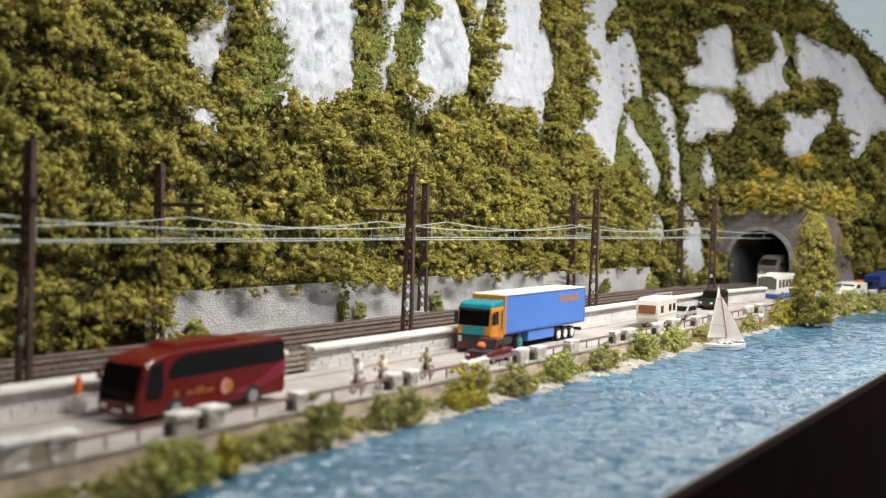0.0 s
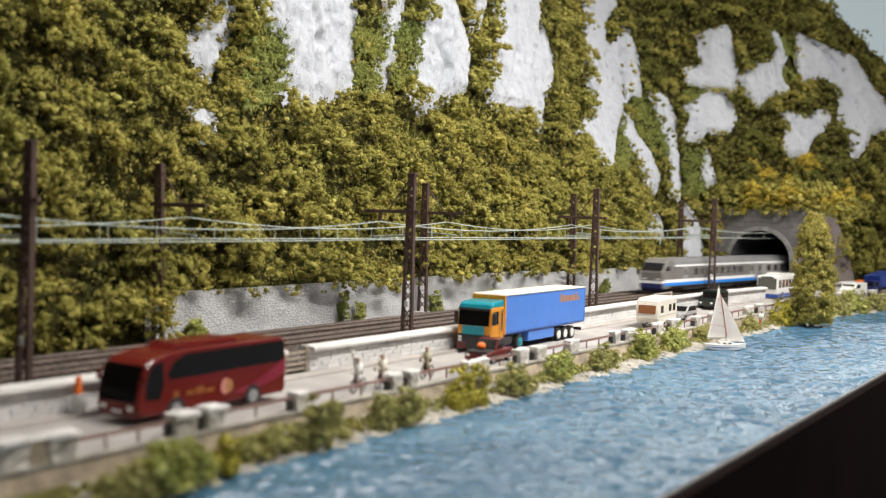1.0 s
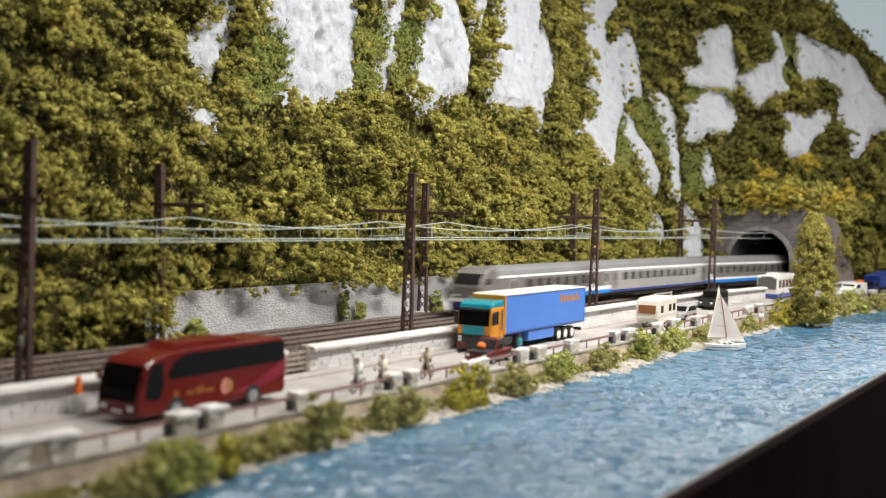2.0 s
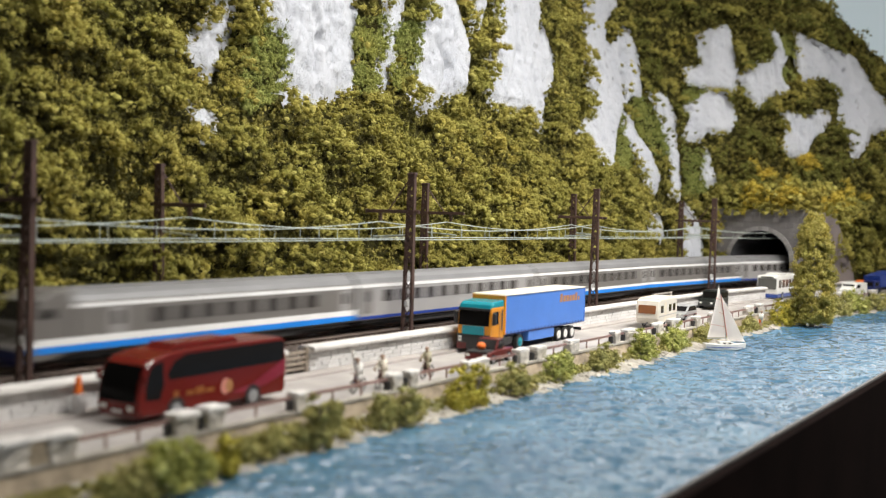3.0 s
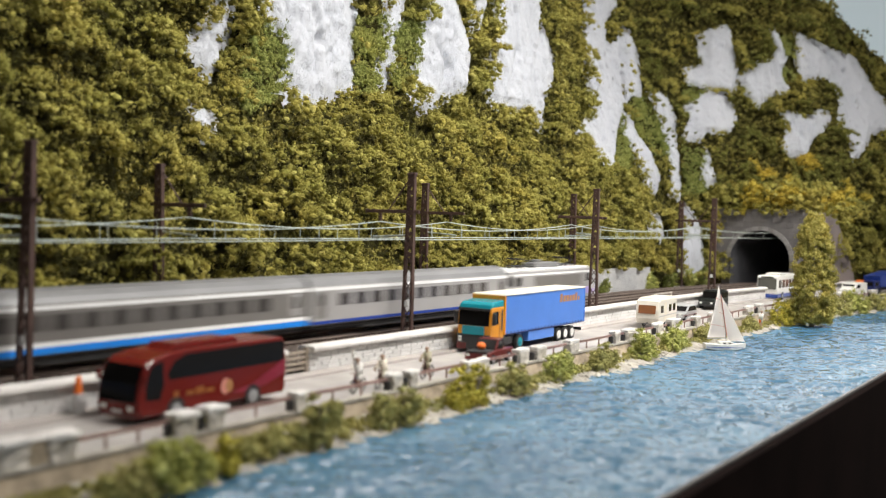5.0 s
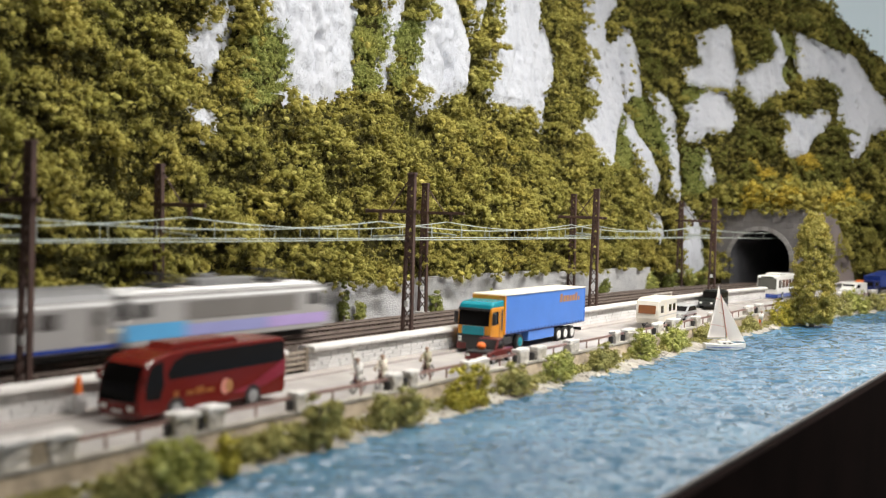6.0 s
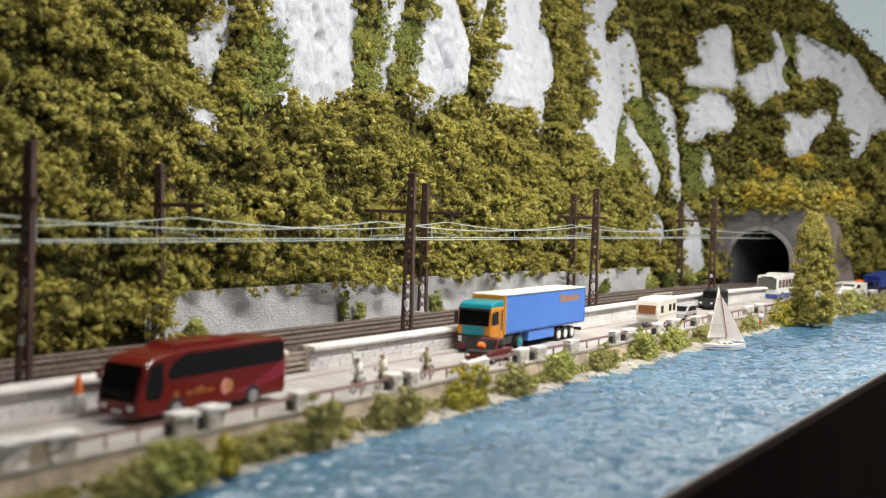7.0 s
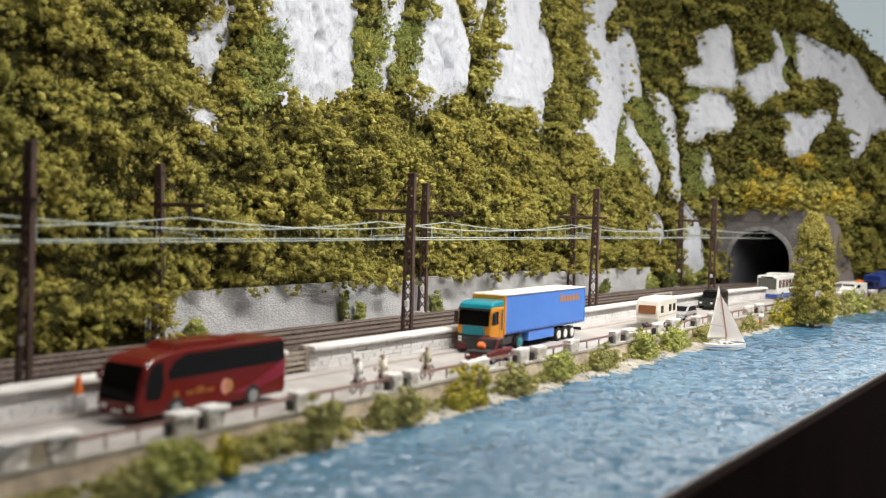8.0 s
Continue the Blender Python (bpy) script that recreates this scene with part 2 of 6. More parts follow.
def sweep(outline, xs, closed=False):
    """An outline of (y, z) carried along the plan's bend; arrays for array_mesh."""
    o = np.array(outline, float)
    xs = np.asarray(xs, float)
    n, m = len(xs), len(o)
    v = np.empty((n, m, 3))
    v[:, :, 0] = xs[:, None]
    v[:, :, 1] = o[None, :, 0] + bend_np(xs)[:, None]
    v[:, :, 2] = o[None, :, 1]
    f = []
    for i in range(n - 1):
        for j in range(m if closed else m - 1):
            k = (j + 1) % m
            f.append((i * m + j, i * m + k, (i + 1) * m + k, (i + 1) * m + j))
    return v.reshape(-1, 3), f


WATER_Z, ROAD_Z, PAVE_Z = -2.6, -1.2, -1.05
LEFT, RIGHT = -215.0, 200.0
XS = np.concatenate([np.linspace(LEFT, 0, 20), np.linspace(2, RIGHT, 100)])

# ---- ground, water and the board that carries them ----
def ground_strips():
    v, f = sweep([(31.9, ROAD_Z), (37.77, ROAD_Z)], XS)
    array_mesh("road", v, f, M_ROAD, None, "pale grey model road beside the stone wall", "road", "structure")
    v, f = sweep([(37.75, ROAD_Z - 0.1), (37.75, PAVE_Z), (38.8, PAVE_Z)], XS)
    array_mesh("pavement", v, f, M_PAVE, None, "pale pavement with a low kerb beside the road", "pavement", "structure")
    v, f = sweep([(39.0, -0.65), (52.5, -0.65)], XS)
    array_mesh("ballast", v, f, M_BALLAST, None, "dark brown ballast bed under the two tracks", "ballast", "structure")
    # bank from the road's edge to the water
    rng = np.random.default_rng(3)
    xs = np.arange(0, 190, 0.5)
    rows = [(31.9, ROAD_Z), (31.72, -1.35), (31.55, -2.0), (31.0, -2.25), (30.2, -2.45), (29.4, -2.68), (28.6, -2.9)]
    v, f = sweep(rows, xs)
    v = v.reshape(len(xs), len(rows), 3)
    wav = np.array([noise.fractal(Vector((x * 0.22, 3.1, 0)), 1, 2, 4) for x in xs])
    for j in range(2, len(rows)):
        v[:, j, 1] += wav * 0.55 * (j - 1) / 3
        v[:, j, 2] += rng.normal(0, 0.04, len(xs))
    slots = [0 if i % 6 < 2 else 1 for i in range(len(f))]
    array_mesh("bank", v.reshape(-1, 3), f, [M_BANK, M_GRAVEL], None, "earth retaining bank with pale gravel at the waterline", "bank", "structure", True, slots)
    # water: a rippled sheet, finest where it is seen
    xs = np.concatenate([np.arange(0, 22, 1.0), np.arange(22, 126, 0.14), np.arange(126, RIGHT, 0.3)])
    u = np.linspace(0, 1, 146)
    back = 34.0 + bend_np(xs)
    X = np.repeat(xs[:, None], len(u), 1)
    Y = 14.6 + (back[:, None] - 14.6) * u[None, :]
    Z = np.array([noise.fractal(Vector(((a * 0.85 + b_ * 0.53) * 2.1, (b_ * 0.85 - a * 0.53) * 0.55, 0)), 0.7, 2.1, 3) * 0.17 + noise.noise(Vector((a * 2.9, b_ * 3.1, 4))) * 0.03 for a, b_ in zip(X.ravel(), Y.ravel())]).reshape(X.shape)
    n, k = X.shape
    i, j = np.meshgrid(np.arange(n - 1), np.arange(k - 1), indexing="ij")
    f = np.stack([i * k + j, (i + 1) * k + j, (i + 1) * k + j + 1, i * k + j + 1], -1).reshape(-1, 4)
    array_mesh("water", np.stack([X, Y, WATER_Z + Z], -1).reshape(-1, 3), f, M_WATER, None, "rippled glossy blue resin water", "water", "structure", True)
    # base board, its lip and dark fascia
    array_mesh("water_bed", [(0, 14.3, -3.4), (RIGHT, 14.3, -3.4), (RIGHT, 60, -3.4), (0, 60, -3.4)], [(0, 1, 2, 3)], M_FASCIA, None, "dark board under the water", "board", "structure")
    bm = bmesh.new()
    box(bm, -20, 230, 14.4, 14.62, -3.4, WATER_Z + 0.14, 0.03)
    part("trim", bm, M_LIP, None, "grey edge strip along the front of the water", kind="structure")
    bm = bmesh.new()
    box(bm, -20, 230, 13.9, 14.4, -26, WATER_Z + 0.02, 0.05)
    part("fascia", bm, M_FASCIA, None, "very dark brown front panel of the layout", kind="structure")
    bm = bmesh.new()
    box(bm, LEFT, 345, 34, 92, -4.6, -3.5)
    box(bm, 150, 345, 14.3, 33.9, -4.6, -3.5)
    part("baseboard", bm, M_FASCIA, None, "dark board that carries the layout", kind="structure")


ground_strips()


def hall():
    """Backdrop and the hall around the layout."""
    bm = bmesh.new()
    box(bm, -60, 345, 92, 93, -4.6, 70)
    part("backdrop", bm, M_BACKDROP, None, "pale blue-grey painted backdrop board with a faint added glow", kind="structure")
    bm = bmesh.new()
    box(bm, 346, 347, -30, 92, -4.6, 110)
    part("backdrop", bm, M_BACKDROP, None, "pale blue-grey painted backdrop board with a faint added glow", kind="structure")
    bm = bmesh.new()
    box(bm, -400, 500, -350, 250, -96, -92)
    part("floor", bm, M_HALL, None, "plain grey hall floor", kind="structure")


hall()

# ---- the hillside: a surface over a plan curve s and a height z, set back as it rises ----
FOOT = [(-60, 52), (0, 52), (60, 52), (105, 52), (130, 51), (146, 49.2), (151.5, 46.5), (150.8, 42), (149.6, 37.5)]
PLAN = np.array(FOOT + [(153, 36), (160, 33.6), (170, 31.2), (180, 29.4), (190, 28.2), (215, 26.5)], float)
CREST = np.array(FOOT + [(153, 34), (160, 30.5), (168, 26), (176, 18), (184, 6), (190, -8)], float)


def plan_curve(plan):
    pts = []
    for i in range(len(plan) - 1):
        a, b_, c, d = plan[max(i - 1, 0)], plan[i], plan[i + 1], plan[min(i + 2, len(plan) - 1)]
        for t in np.linspace(0, 1, 24, endpoint=False):
            pts.append(0.5 * (2 * b_ + (c - a) * t + (2 * a - 5 * b_ + 4 * c - d) * t * t + (3 * b_ - a - 3 * c + d) * t ** 3))
    pts.append(plan[-1])
    pts = np.array(pts)
    s = np.concatenate([[0], np.cumsum(np.hypot(*np.diff(pts, axis=0).T))])
    even = np.arange(0, s[-1], 0.5)
    pts = np.stack([np.interp(even, s, pts[:, k]) for k in (0, 1)], 1)
    blur = lambda a, n: np.stack([np.convolve(np.pad(a[:, k], n, mode="edge"), np.hanning(2 * n + 3)[1:-1] / (n + 1), "valid") for k in (0, 1)], 1)
    pad = np.concatenate([pts[:1] - np.arange(60, 0, -1)[:, None] * (pts[1] - pts[0]), pts, pts[-1:] + np.arange(1, 61)[:, None] * (pts[-1] - pts[-2])])
    wide = blur(pad, 44)[60:-60]
    tan = np.gradient(wide, even, axis=0)
    inward = blur(np.stack([-tan[:, 1], tan[:, 0]], 1), 30)
    inward /= np.hypot(*inward.T)[:, None]
    return even, pts, inward, wide


CS, _, CN, CW = plan_curve(CREST)
FS, CP, _, _ = plan_curve(PLAN)


def step(a, b_, x):
    t = np.clip((x - a) / (b_ - a), 0, 1)
    return t * t * (3 - 2 * t)


def hill(s, z, out=0.0):
    """The hillside's point over plan length s at height z, out metres proud of it."""
    s, z = np.asarray(s, float), np.asarray(z, float)
    hw = step(4.0, 15.0, z)
    x = np.interp(s, FS, CP[:, 0]) * (1 - hw) + np.interp(s, CS, CW[:, 0]) * hw
    y = np.interp(s, FS, CP[:, 1]) * (1 - hw) + np.interp(s, CS, CW[:, 1]) * hw
    nx, ny = np.interp(s, CS, CN[:, 0]), np.interp(s, CS, CN[:, 1])
    zz = np.maximum(z - 2, 0)
    main = 0.30 * np.minimum(zz, 14) + 1.6 * step(13, 18, z) + 0.10 * np.maximum(z - 17, 0)
    side = 0.42 * zz
    w = step(150, 205, s)
    d = main * (1 - w) + side * w - out
    return np.stack([x + nx * d, y + ny * d, z + 0 * d], -1)


def outline(*v):
    """A closed outline on the hillside, as pairs of s and z."""
    return np.array(v, float).reshape(-1, 2)


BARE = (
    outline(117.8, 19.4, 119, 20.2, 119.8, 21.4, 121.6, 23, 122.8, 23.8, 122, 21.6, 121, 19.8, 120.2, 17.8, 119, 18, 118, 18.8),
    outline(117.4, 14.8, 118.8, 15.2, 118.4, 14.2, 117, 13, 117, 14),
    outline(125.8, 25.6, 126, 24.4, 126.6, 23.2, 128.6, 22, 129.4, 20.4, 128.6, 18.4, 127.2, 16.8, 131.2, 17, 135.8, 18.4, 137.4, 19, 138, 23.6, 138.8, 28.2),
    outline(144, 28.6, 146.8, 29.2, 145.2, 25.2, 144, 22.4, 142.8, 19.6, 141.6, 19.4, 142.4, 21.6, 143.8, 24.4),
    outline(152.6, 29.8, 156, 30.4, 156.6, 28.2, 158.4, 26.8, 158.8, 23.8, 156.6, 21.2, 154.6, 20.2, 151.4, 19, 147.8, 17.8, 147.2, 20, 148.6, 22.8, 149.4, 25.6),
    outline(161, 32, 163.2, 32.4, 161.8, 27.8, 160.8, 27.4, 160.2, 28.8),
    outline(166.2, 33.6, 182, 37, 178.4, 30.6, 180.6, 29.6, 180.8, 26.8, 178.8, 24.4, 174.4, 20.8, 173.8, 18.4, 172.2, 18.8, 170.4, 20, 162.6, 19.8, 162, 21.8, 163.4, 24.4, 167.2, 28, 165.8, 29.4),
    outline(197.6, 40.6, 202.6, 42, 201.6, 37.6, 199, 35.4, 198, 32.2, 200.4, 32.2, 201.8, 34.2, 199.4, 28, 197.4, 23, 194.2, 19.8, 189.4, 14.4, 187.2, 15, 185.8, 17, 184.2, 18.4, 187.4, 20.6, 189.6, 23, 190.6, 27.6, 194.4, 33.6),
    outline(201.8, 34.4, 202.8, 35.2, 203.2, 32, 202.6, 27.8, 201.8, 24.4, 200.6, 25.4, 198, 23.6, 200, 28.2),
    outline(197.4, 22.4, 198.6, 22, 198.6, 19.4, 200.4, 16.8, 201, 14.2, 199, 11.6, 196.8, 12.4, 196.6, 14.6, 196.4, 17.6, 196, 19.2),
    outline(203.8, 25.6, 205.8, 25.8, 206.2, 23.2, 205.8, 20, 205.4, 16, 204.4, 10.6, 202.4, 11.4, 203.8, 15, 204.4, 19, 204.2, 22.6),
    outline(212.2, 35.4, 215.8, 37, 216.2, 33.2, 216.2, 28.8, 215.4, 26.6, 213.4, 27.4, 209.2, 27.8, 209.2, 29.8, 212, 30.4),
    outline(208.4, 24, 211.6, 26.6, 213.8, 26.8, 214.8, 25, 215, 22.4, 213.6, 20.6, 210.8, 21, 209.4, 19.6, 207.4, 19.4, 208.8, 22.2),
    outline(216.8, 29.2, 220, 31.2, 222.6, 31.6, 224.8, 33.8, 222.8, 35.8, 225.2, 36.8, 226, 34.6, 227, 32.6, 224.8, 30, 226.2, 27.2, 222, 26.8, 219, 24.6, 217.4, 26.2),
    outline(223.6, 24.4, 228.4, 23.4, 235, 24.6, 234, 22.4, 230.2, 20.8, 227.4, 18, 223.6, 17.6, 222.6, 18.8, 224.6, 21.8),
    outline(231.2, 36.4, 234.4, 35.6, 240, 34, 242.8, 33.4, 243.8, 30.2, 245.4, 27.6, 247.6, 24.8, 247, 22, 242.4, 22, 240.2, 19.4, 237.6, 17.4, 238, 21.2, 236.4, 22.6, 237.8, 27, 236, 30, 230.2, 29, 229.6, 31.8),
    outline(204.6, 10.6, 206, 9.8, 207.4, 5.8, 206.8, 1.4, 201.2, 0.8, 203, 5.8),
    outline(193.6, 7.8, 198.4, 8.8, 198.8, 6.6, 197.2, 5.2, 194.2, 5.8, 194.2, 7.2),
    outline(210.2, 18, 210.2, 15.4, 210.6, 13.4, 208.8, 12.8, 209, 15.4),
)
CLEFTS = (
    outline(202, 35, 199.6, 28, 198.2, 23.6),
    outline(234.8, 35.2, 238.6, 32.6, 240, 30.8, 240.6, 28.6),
    outline(217, 36, 216.6, 29.8, 215.6, 26.4, 213.4, 27.2),
    outline(180.6, 34.6, 178.4, 30, 177.8, 25.8, 175.6, 22.2),
    outline(206.8, 20, 205.6, 15.2, 204.8, 10.8),
    outline(194.8, 28.2, 191.4, 23.2, 189, 17.8),
    outline(171, 31.4, 170.4, 26.8, 167.4, 22.6),
    outline(152, 25.2, 153.8, 22.6, 152.4, 20.2),
    outline(212.2, 27, 214.4, 26.2, 215, 23.8),
    outline(132.2, 24.6, 133, 22.4, 132, 19.8),
)
VINES = (
    outline(138.2, 25.2, 144, 26.2, 144, 24.4, 142.2, 21.6, 141.4, 18.6, 137.8, 18.2, 138, 21.6),
    outline(145.4, 25.8, 149.6, 26.6, 148.6, 22.4, 147.2, 20, 144.4, 19.2, 143.2, 20.4, 144.4, 23),
    outline(124.6, 22.4, 128.8, 23.2, 129.6, 20.8, 129, 18.4, 126.8, 16.8, 122, 14.8, 123.4, 19.2),
    outline(189.2, 14.4, 194.2, 19.8, 197.2, 22.4, 196, 19.2, 195.8, 16.2, 193.8, 14.6),
    outline(198.8, 24.2, 202.2, 25.2, 204, 22.4, 204.4, 19.2, 204, 16.6, 201, 16.8, 198.6, 19.6),
    outline(206.6, 18.6, 210, 18.2, 209, 12, 205, 11.6),
    outline(225.4, 36.2, 230, 34.4, 229, 29, 225, 28.6),
    outline(208.6, 27.6, 212.2, 27.8, 210.8, 25.8, 208.6, 24.6),
)
GOLDEN = (
    outline(216, 16.9, 221, 17.2, 222.5, 15, 218, 14.4),
    outline(223.4, 18.4, 228, 18.2, 229.6, 15.2, 226, 15.6),
    outline(229, 11.4, 234, 11.4, 236, 8.6, 231, 8.8),
    outline(232, 15, 238, 14.6, 240.4, 12, 236, 11.6),
)


def inside(outl, s, z):
    hit_ = np.zeros(s.shape, bool)
    n = len(outl)
    for i in range(n):
        (x0, y0), (x1, y1) = outl[i], outl[(i + 1) % n]
        if y0 == y1:
            continue
        cross = ((y0 > z) != (y1 > z)) & (s < (x1 - x0) * (z - y0) / (y1 - y0) + x0)
        hit_ ^= cross
    return hit_


def any_inside(group, s, z):
    r = np.zeros(np.shape(s), bool)
    for o in group:
        r |= inside(o, s, z)
    return r


def wobble(s, z, scale, amp, seed):
    return np.array([noise.fractal(Vector((a * scale, b_ * scale, seed)), 1.0, 2.0, 4) * amp for a, b_ in zip(np.ravel(s), np.ravel(z))]).reshape(np.shape(s))


def hill_top(s):
    return np.interp(s, [0, 205, 232, 240, 243, 245, 247, 249, 262, 285], [50, 49, 45, 42.6, 39.6, 37.2, 34.6, 32, 25, 20])


def portal_gap(s, z):
    return (s > 211.2) & (s < 222.2) & (z < 9.6)


def hillside():
    s = np.concatenate([np.arange(0, 84, 4.0), np.arange(84, 112, 0.8), np.arange(112, 254, 0.26), np.arange(254, CS[-1], 2.5)])
    z = np.concatenate([[-3.4, -1.5], np.arange(-0.5, 9, 0.6), np.arange(9, 42, 0.26), np.arange(42, 50, 0.6)])
    S, Z = np.meshgrid(s, z, indexing="ij")
    ws, wz = wobble(S, Z, 0.35, 0.55, 1.0), wobble(S, Z, 0.35, 0.55, 7.0)
    rock = np.zeros(S.shape, bool)
    near = np.where(S > 188, 0.5, 1.0)  # narrower clefts between the far cliffs
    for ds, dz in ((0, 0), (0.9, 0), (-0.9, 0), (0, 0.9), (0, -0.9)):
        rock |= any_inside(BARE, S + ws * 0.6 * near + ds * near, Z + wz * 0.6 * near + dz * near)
    # the cliffs stand proud in rounded pillars, with vertical flutes and chipped ledges
    proud = np.zeros(S.shape)
    spots = [(a, c) for a in (-1.3, -0.65, 0, 0.65, 1.3) for c in (-0.9, 0, 0.9)]
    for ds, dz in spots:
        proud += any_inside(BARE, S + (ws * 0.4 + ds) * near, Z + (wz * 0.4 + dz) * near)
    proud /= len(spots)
    rel = np.array([noise.ridged_multi_fractal(Vector((a * 0.22, 2.0, b_ * 0.06)), 0.9, 2.0, 5, 1.0, 2.0) for a, b_ in zip(S.ravel(), Z.ravel())]).reshape(S.shape)
    fine = np.array([noise.fractal(Vector((a * 0.8, 5.0, b_ * 0.3)), 0.8, 2.0, 4) for a, b_ in zip(S.ravel(), Z.ravel())]).reshape(S.shape)
    chip = np.array([noise.ridged_multi_fractal(Vector((a * 1.1, 8.0, b_ * 0.7)), 0.9, 2.1, 3, 1.0, 2.0) for a, b_ in zip(S.ravel(), Z.ravel())]).reshape(S.shape)
    out = (rel - 1.2) * 0.45 + fine * 0.3 + (chip - 1.2) * 0.26 + np.sqrt(proud) * 1.1 - 0.55
    # clefts that run down the faces
    for line in CLEFTS:
        for (s0, z0), (s1, z1) in zip(line[:-1], line[1:]):
            u = np.clip(((S - s0) * (s1 - s0) + (Z - z0) * (z1 - z0)) / ((s1 - s0) ** 2 + (z1 - z0) ** 2), 0, 1)
            gap = np.hypot(S - s0 - u * (s1 - s0) + ws * 0.3, Z - z0 - u * (z1 - z0))
            out -= 0.55 * np.exp(-(gap / 0.38) ** 2)
    out *= step(1.5, 5, Z)
    Zc = np.minimum(Z, hill_top(S))
    P = hill(S, Zc, out)
    P[..., 1] += np.where(Z > hill_top(S), (Z - hill_top(S)) * 1.5, 0)
    n, m = S.shape
    i, j = np.meshgrid(np.arange(n - 1), np.arange(m - 1), indexing="ij")
    f = np.stack([i * m + j, (i + 1) * m + j, (i + 1) * m + j + 1, i * m + j + 1], -1)
    keep = ~portal_gap(S[:-1, :-1] + 0.3, Z[:-1, :-1])
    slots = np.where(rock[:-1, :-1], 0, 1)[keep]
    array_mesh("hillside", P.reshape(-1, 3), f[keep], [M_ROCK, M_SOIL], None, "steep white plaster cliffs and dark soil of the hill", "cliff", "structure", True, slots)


hillside()


def lump_cloud(centres, radii, normals, per, size, rng, squash=0.85, spread=0.5):
    """Foam foliage: a rough solid lump at each centre, its outer side covered with small crumbs; arrays for array_mesh."""
    n = len(centres)
    idx = np.repeat(np.arange(n), per)
    d = rng.normal(size=(len(idx), 3))
    d /= np.linalg.norm(d, axis=1)[:, None]
    back = (d * normals[idx]).sum(1) < -0.3
    d[back] *= -1
    # each lump has its own uneven shape: longer along one axis, with tufts that stick out
    axis = rng.normal(size=(n, 3))
    axis /= np.linalg.norm(axis, axis=1)[:, None]
    stretch = rng.uniform(0.1, 0.9, n)
    r = radii[idx] * rng.uniform(0.5, 1.0, len(idx)) ** 0.6 * np.where(rng.uniform(size=len(idx)) < 0.22, 1.38, 1.06)
    c = d * r[:, None] * np.array([1, 1, squash])
    c += axis[idx] * ((c * axis[idx]).sum(1) * stretch[idx])[:, None]
    c += centres[idx]
    nrm = d + rng.normal(0, spread, d.shape)
    nrm /= np.linalg.norm(nrm, axis=1)[:, None]
    a = np.cross(nrm, rng.normal(size=d.shape))
    a /= np.linalg.norm(a, axis=1)[:, None]
    b_ = np.cross(nrm, a)
    sz = size * rng.uniform(0.6, 1.3, len(idx))
    q = []
    for u, w in ((-1, -0.7), (1, -0.5), (0.8, 0.8), (-0.6, 1)):
        k = rng.uniform(0.7, 1.2, (len(idx), 1))
        lift = rng.uniform(-0.3, 0.3, (len(idx), 1))
        q.append(c + (a * u + b_ * w * 0.8 + nrm * lift) * (sz[:, None] * 0.5 * k))
    v = np.stack(q, 1).reshape(-1, 3)
    f = np.arange(len(v)).reshape(-1, 4)
    # the lump: twelve faces between the corners and the face centres of a cube
    ball = np.array([(x, y, z) for z in (-1, 1) for x, y in ((-1, -1), (1, -1), (1, 1), (-1, 1))] + [(2, 0, 0), (-2, 0, 0), (0, 2, 0), (0, -2, 0), (0, 0, 2), (0, 0, -2)], float)
    ball /= np.linalg.norm(ball, axis=1)[:, None]
    quads = np.array([(0, 13, 1, 11), (1, 13, 2, 8), (2, 13, 3, 10), (3, 13, 0, 9), (4, 11, 5, 12), (5, 8, 6, 12),
                      (6, 10, 7, 12), (7, 9, 4, 12), (0, 11, 4, 9), (1, 8, 5, 11), (2, 10, 6, 8), (3, 9, 7, 10)])
    core = ball[None] * radii[:, None, None] * 0.56 * rng.uniform(0.7, 1.2, (n, 14, 1)) * np.array([1, 1, squash])
    core += axis[:, None, :] * ((core * axis[:, None, :]).sum(2) * stretch[:, None])[:, :, None]
    core += centres[:, None, :]
    cf = len(v) + np.arange(n)[:, None, None] * 14 + quads[None]
    return np.concatenate([v, core.reshape(-1, 3)]), np.concatenate([f, cf.reshape(-1, 4)])


